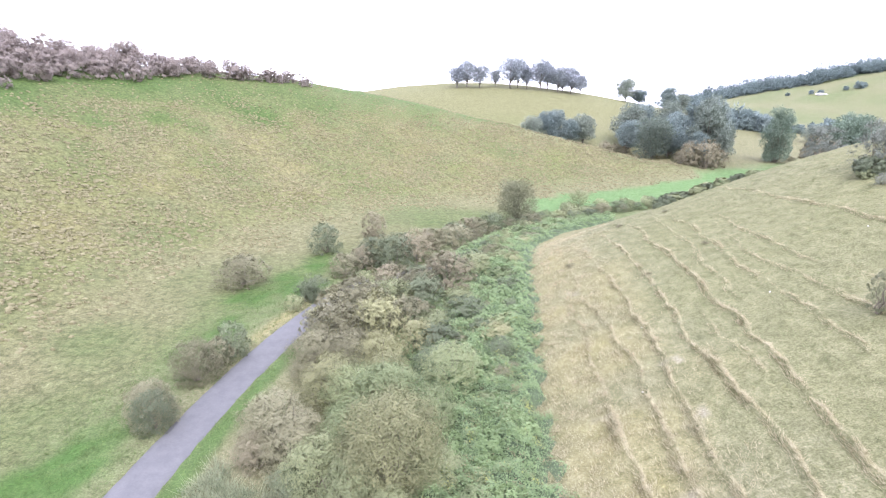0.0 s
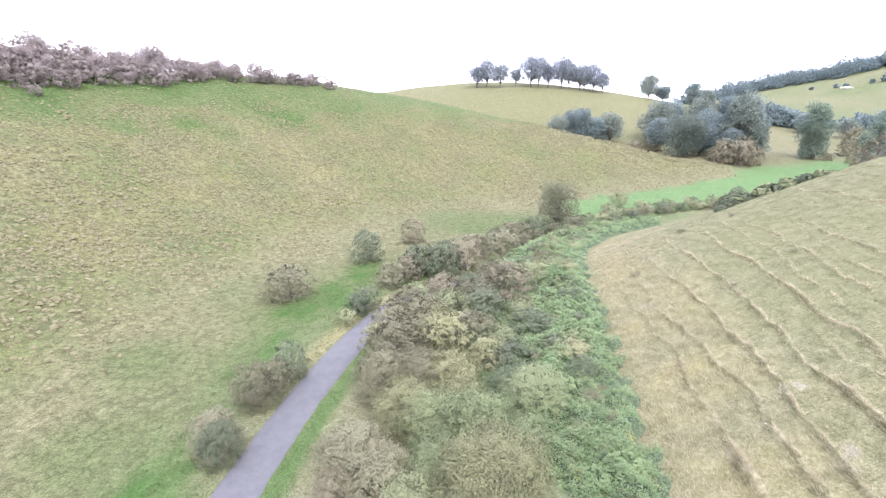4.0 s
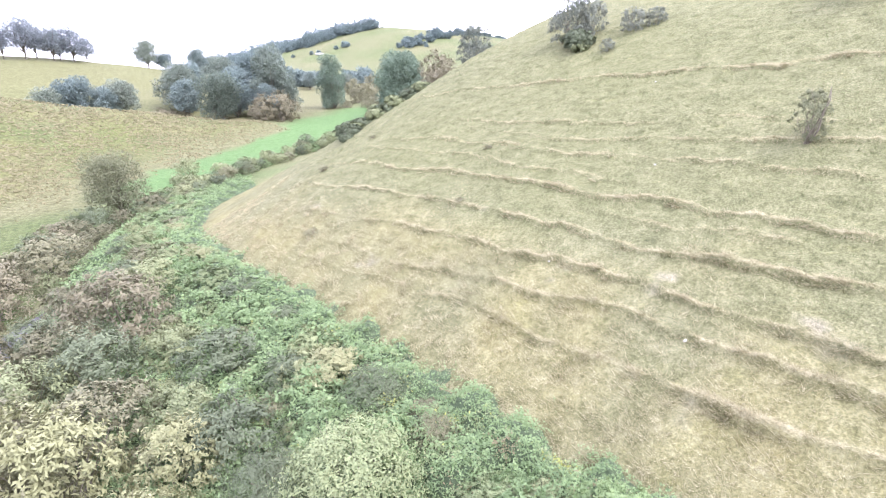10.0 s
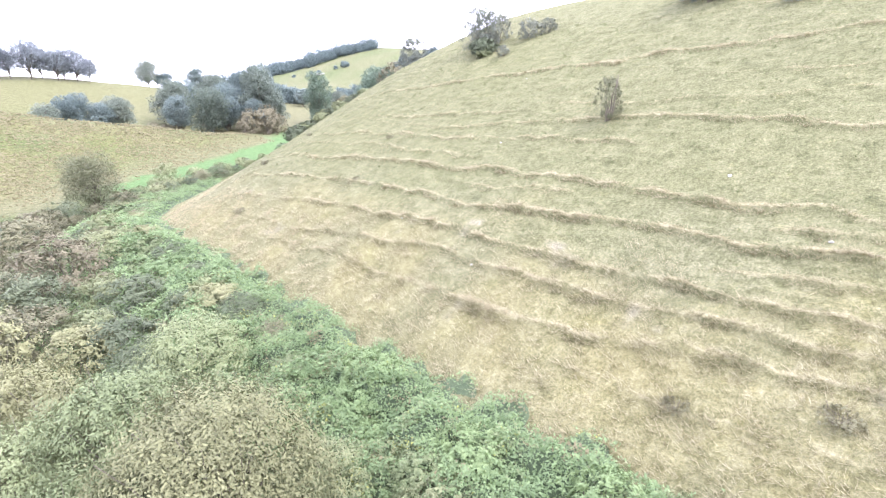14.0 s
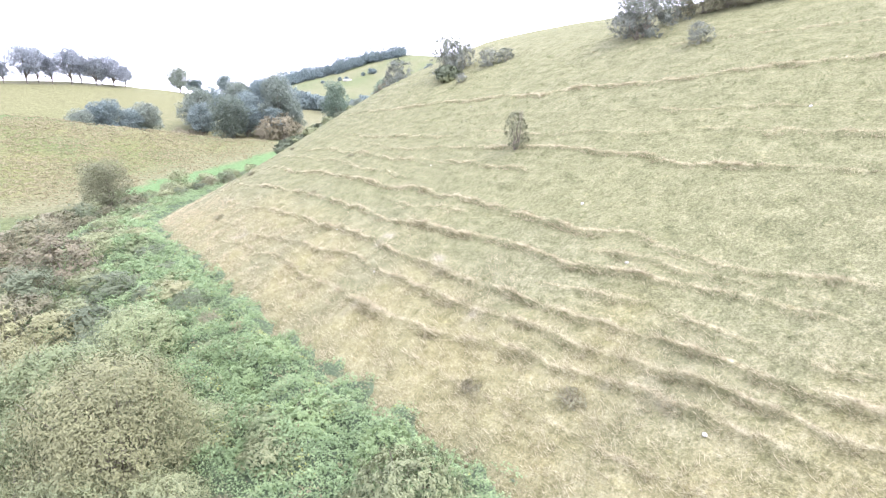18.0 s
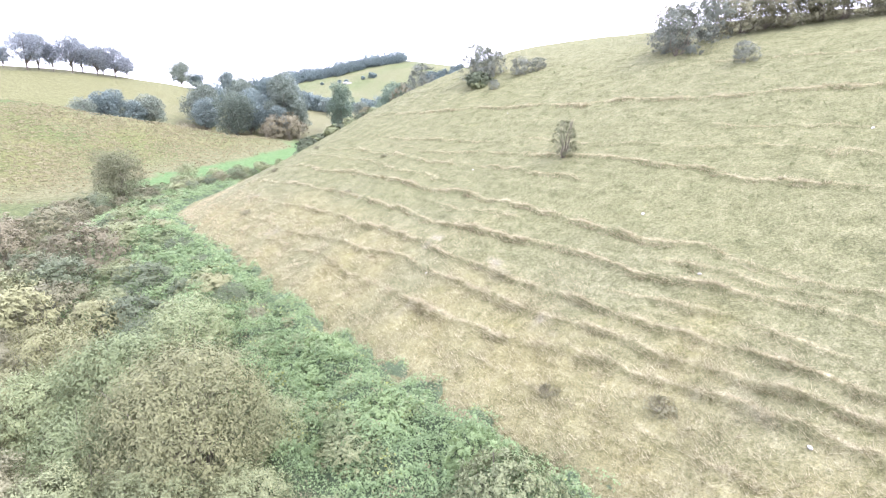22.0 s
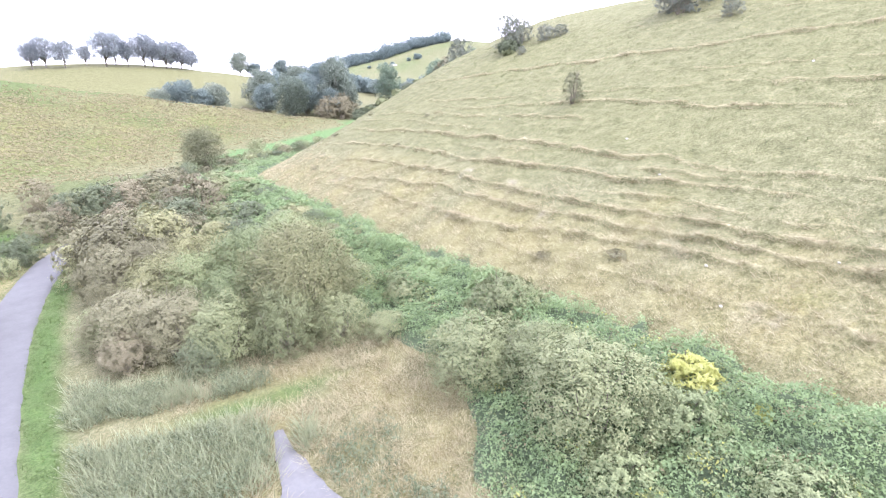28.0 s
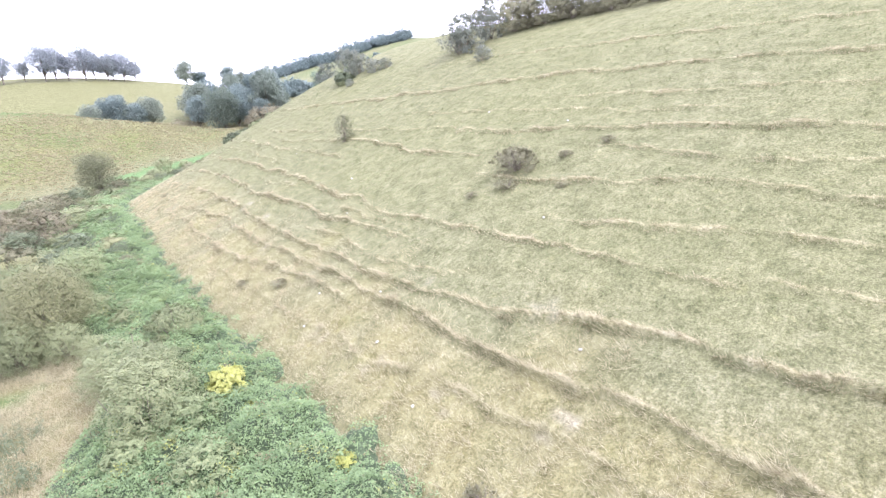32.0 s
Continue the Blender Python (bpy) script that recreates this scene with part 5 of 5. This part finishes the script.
def turf_chance(x, y):
    _, d, _ = slope_right(x, y)
    return ease((d - 4) / 6) * ease((46 - d) / 10) * np.clip(0.35 + 0.7 * ripple(x, y, 3.0, 40), 0, 1)


x, y = scatter(rng, 100000, 8, 44, -24, 72, turf_chance)
tagged(new("turf_grass", mesh_from("turf_grass", *blades(rng, x, y, ground(x, y), np.full(len(x), 0.17), 0.014, 4, 1.2, 0.6), BLADES, False)),
       "short green grass tufts on the terraced slope", "grass", kind="stuff")


def hill_chance(x, y):
    _, d, _ = slope_left(x, y)
    patch = 0.50 + 0.45 * ripple(x, y, 5, 41) + 0.45 * ripple(x, y, 24, 42) + 0.5 * ripple(x, y, 1.7, 43)
    return ease((d - 2 + 5 * ripple(x, y, 18, 44)) / 12) * (1 - 0.9 * ease((d - 50 + 9 * ripple(x, y, 20, 64)) / 16)) * ease((d + 22 + 7 * ripple(x, y, 15, 48) - ease((62 - y) / 30) * 34) / 10) * np.clip(patch, 0.03, 1)


MEADOW = leaf_material("tan tussock grass", [(0.0, (0.098, 0.090, 0.050)), (0.5, (0.168, 0.152, 0.090)), (1.0, (0.262, 0.238, 0.156))], 0.2, 0.95, 0.15)


def tussocks(rng, x, y, z, wide, tall):
    """Low rounded heaps of grass with ragged rims: a crown point, a shoulder ring and a skirt ring each."""
    m, k = len(x), 4
    a = np.arange(k) * 6.283 / k + rng.random((m, 1)) * 6.283
    out = []
    for share, lift in ((1.0, -0.15), (0.72, 0.62)):
        r = wide[:, None] * share * (0.75 + 0.5 * rng.random((m, k)))
        out.append(np.stack([x[:, None] + r * np.cos(a), y[:, None] + 0.8 * r * np.sin(a), z[:, None] + tall[:, None] * lift * (0.8 + 0.4 * rng.random((m, k)))], -1))
    cap = np.stack([x, y, z + tall], -1)[:, None] + 0.2 * rng.normal(size=(m, 1, 3)) * wide[:, None, None] * (1, 1, 0)
    V = np.concatenate(out + [cap], 1)
    i, n = np.arange(k), (np.arange(k) + 1) % k
    one = np.concatenate([np.stack([i, n, n + k], -1), np.stack([i, n + k, i + k], -1), np.stack([i + k, n + k, np.full(k, 2 * k)], -1)])
    return V.reshape(-1, 3), (one[None] + (np.arange(m) * (2 * k + 1))[:, None, None]).reshape(-1, 3)


x, y = scatter(rng, 165000, -112, 75, 2, 200, hill_chance)
tagged(new("tussock_grass", mesh_from("tussock_grass", *tussocks(rng, x, y, ground(x, y), 0.16 + 0.30 * rng.random(len(x)) ** 1.5, 0.10 + 0.22 * rng.random(len(x))), MEADOW, False)),
       "rough tan tussocks over the broad hillside", "grass", kind="stuff")


def verge_chance(x, y):
    _, r = along(ROAD, x, y)
    return ease((np.abs(r) - 1.28 - 0.12 * ripple(x, y, 2.2, 67)) / 0.25) * ease((np.where(r < 0, 11, 3.6) - np.abs(r)) / np.where(r < 0, 3, 1)) * np.clip(0.6 + 0.6 * ripple(x, y, 3, 47), 0, 1)


VERGE = leaf_material("green verge grass", [(0.0, (0.055, 0.085, 0.030)), (0.5, (0.10, 0.145, 0.055)), (1.0, (0.20, 0.22, 0.10))], 0.2, 0.9, 0.4)
x, y = scatter(rng, 45000, -30, 0, -5, 75, verge_chance)
tagged(new("verge_grass", mesh_from("verge_grass", *blades(rng, x, y, ground(x, y), np.full(len(x), 0.2), 0.013, 8, 0.9, 0.5), VERGE, False)),
       "green verge grass along the lane", "grass", kind="stuff")

# ---- chalk stones on the slope ----
stone = bmesh.new()
bmesh.ops.create_icosphere(stone, subdivisions=2, radius=0.2)
for v in stone.verts:
    v.co *= 1 + 0.25 * noise.noise(v.co * 6)
    v.co.z *= 0.6
stone_mesh = bpy.data.meshes.new("chalk_stone")
stone.to_mesh(stone_mesh)
WHITE = plain_material("white chalk", (0.30, 0.29, 0.27), (0.46, 0.45, 0.43), 5.0, 0.9, 0.5, 0.02)
stone_mesh.materials.append(WHITE)
face = bmesh.new()
bmesh.ops.create_icosphere(face, subdivisions=4, radius=1.0)
for v in face.verts:
    v.co *= 1 + 0.3 * noise.noise(v.co * 2.3) + 0.12 * noise.noise(v.co * 7)
    v.co = Vector((v.co.x * 8, v.co.y * 2.2, v.co.z * 2.2))
face_mesh = bpy.data.meshes.new("chalk_face")
face.to_mesh(face_mesh)
face_mesh.materials.append(WHITE)
chalk = tagged(new("chalk_outcrop", face_mesh), "small white chalk outcrop on the far hillside", "outcrop")
chalk.matrix_basis = Matrix.LocRotScale((297, 444, float(ground(np.array([297.0]), np.array([444.0]))[0]) + 0.6), Euler((0, 0, -0.55)), (0.5, 0.6, 0.5))
for k, (x, y, s) in enumerate([(10.8, 9.0, 0.75), (17.3, 15.4, 0.7), (13.4, 30.0, 0.6), (21.0, 20.2, 0.7), (8.6, 7.2, 0.6), (12.2, 4.1, 0.6), (16.0, 38.0, 0.5), (9.6, 1.0, 0.7), (24.0, 36.0, 0.5), (7.9, -4.0, 0.6),
                               (19.5, -2.0, 0.7), (13.0, -9.0, 0.6), (30.0, 12.0, 0.7), (28.5, 3.0, 0.5), (33.0, 40.0, 0.5)]):
    ob = new("chalk_stone", stone_mesh)
    ob.matrix_basis = Matrix.LocRotScale((x, y, float(ground(np.array([x]), np.array([y]))[0]) + 0.02 * s), Euler((0.3, 0.2, k * 1.3)), (s * 0.75, s * 0.6, s * 0.7))
    tagged(ob, "white chalk stone lying in the turf", "stone", "chalk stones")
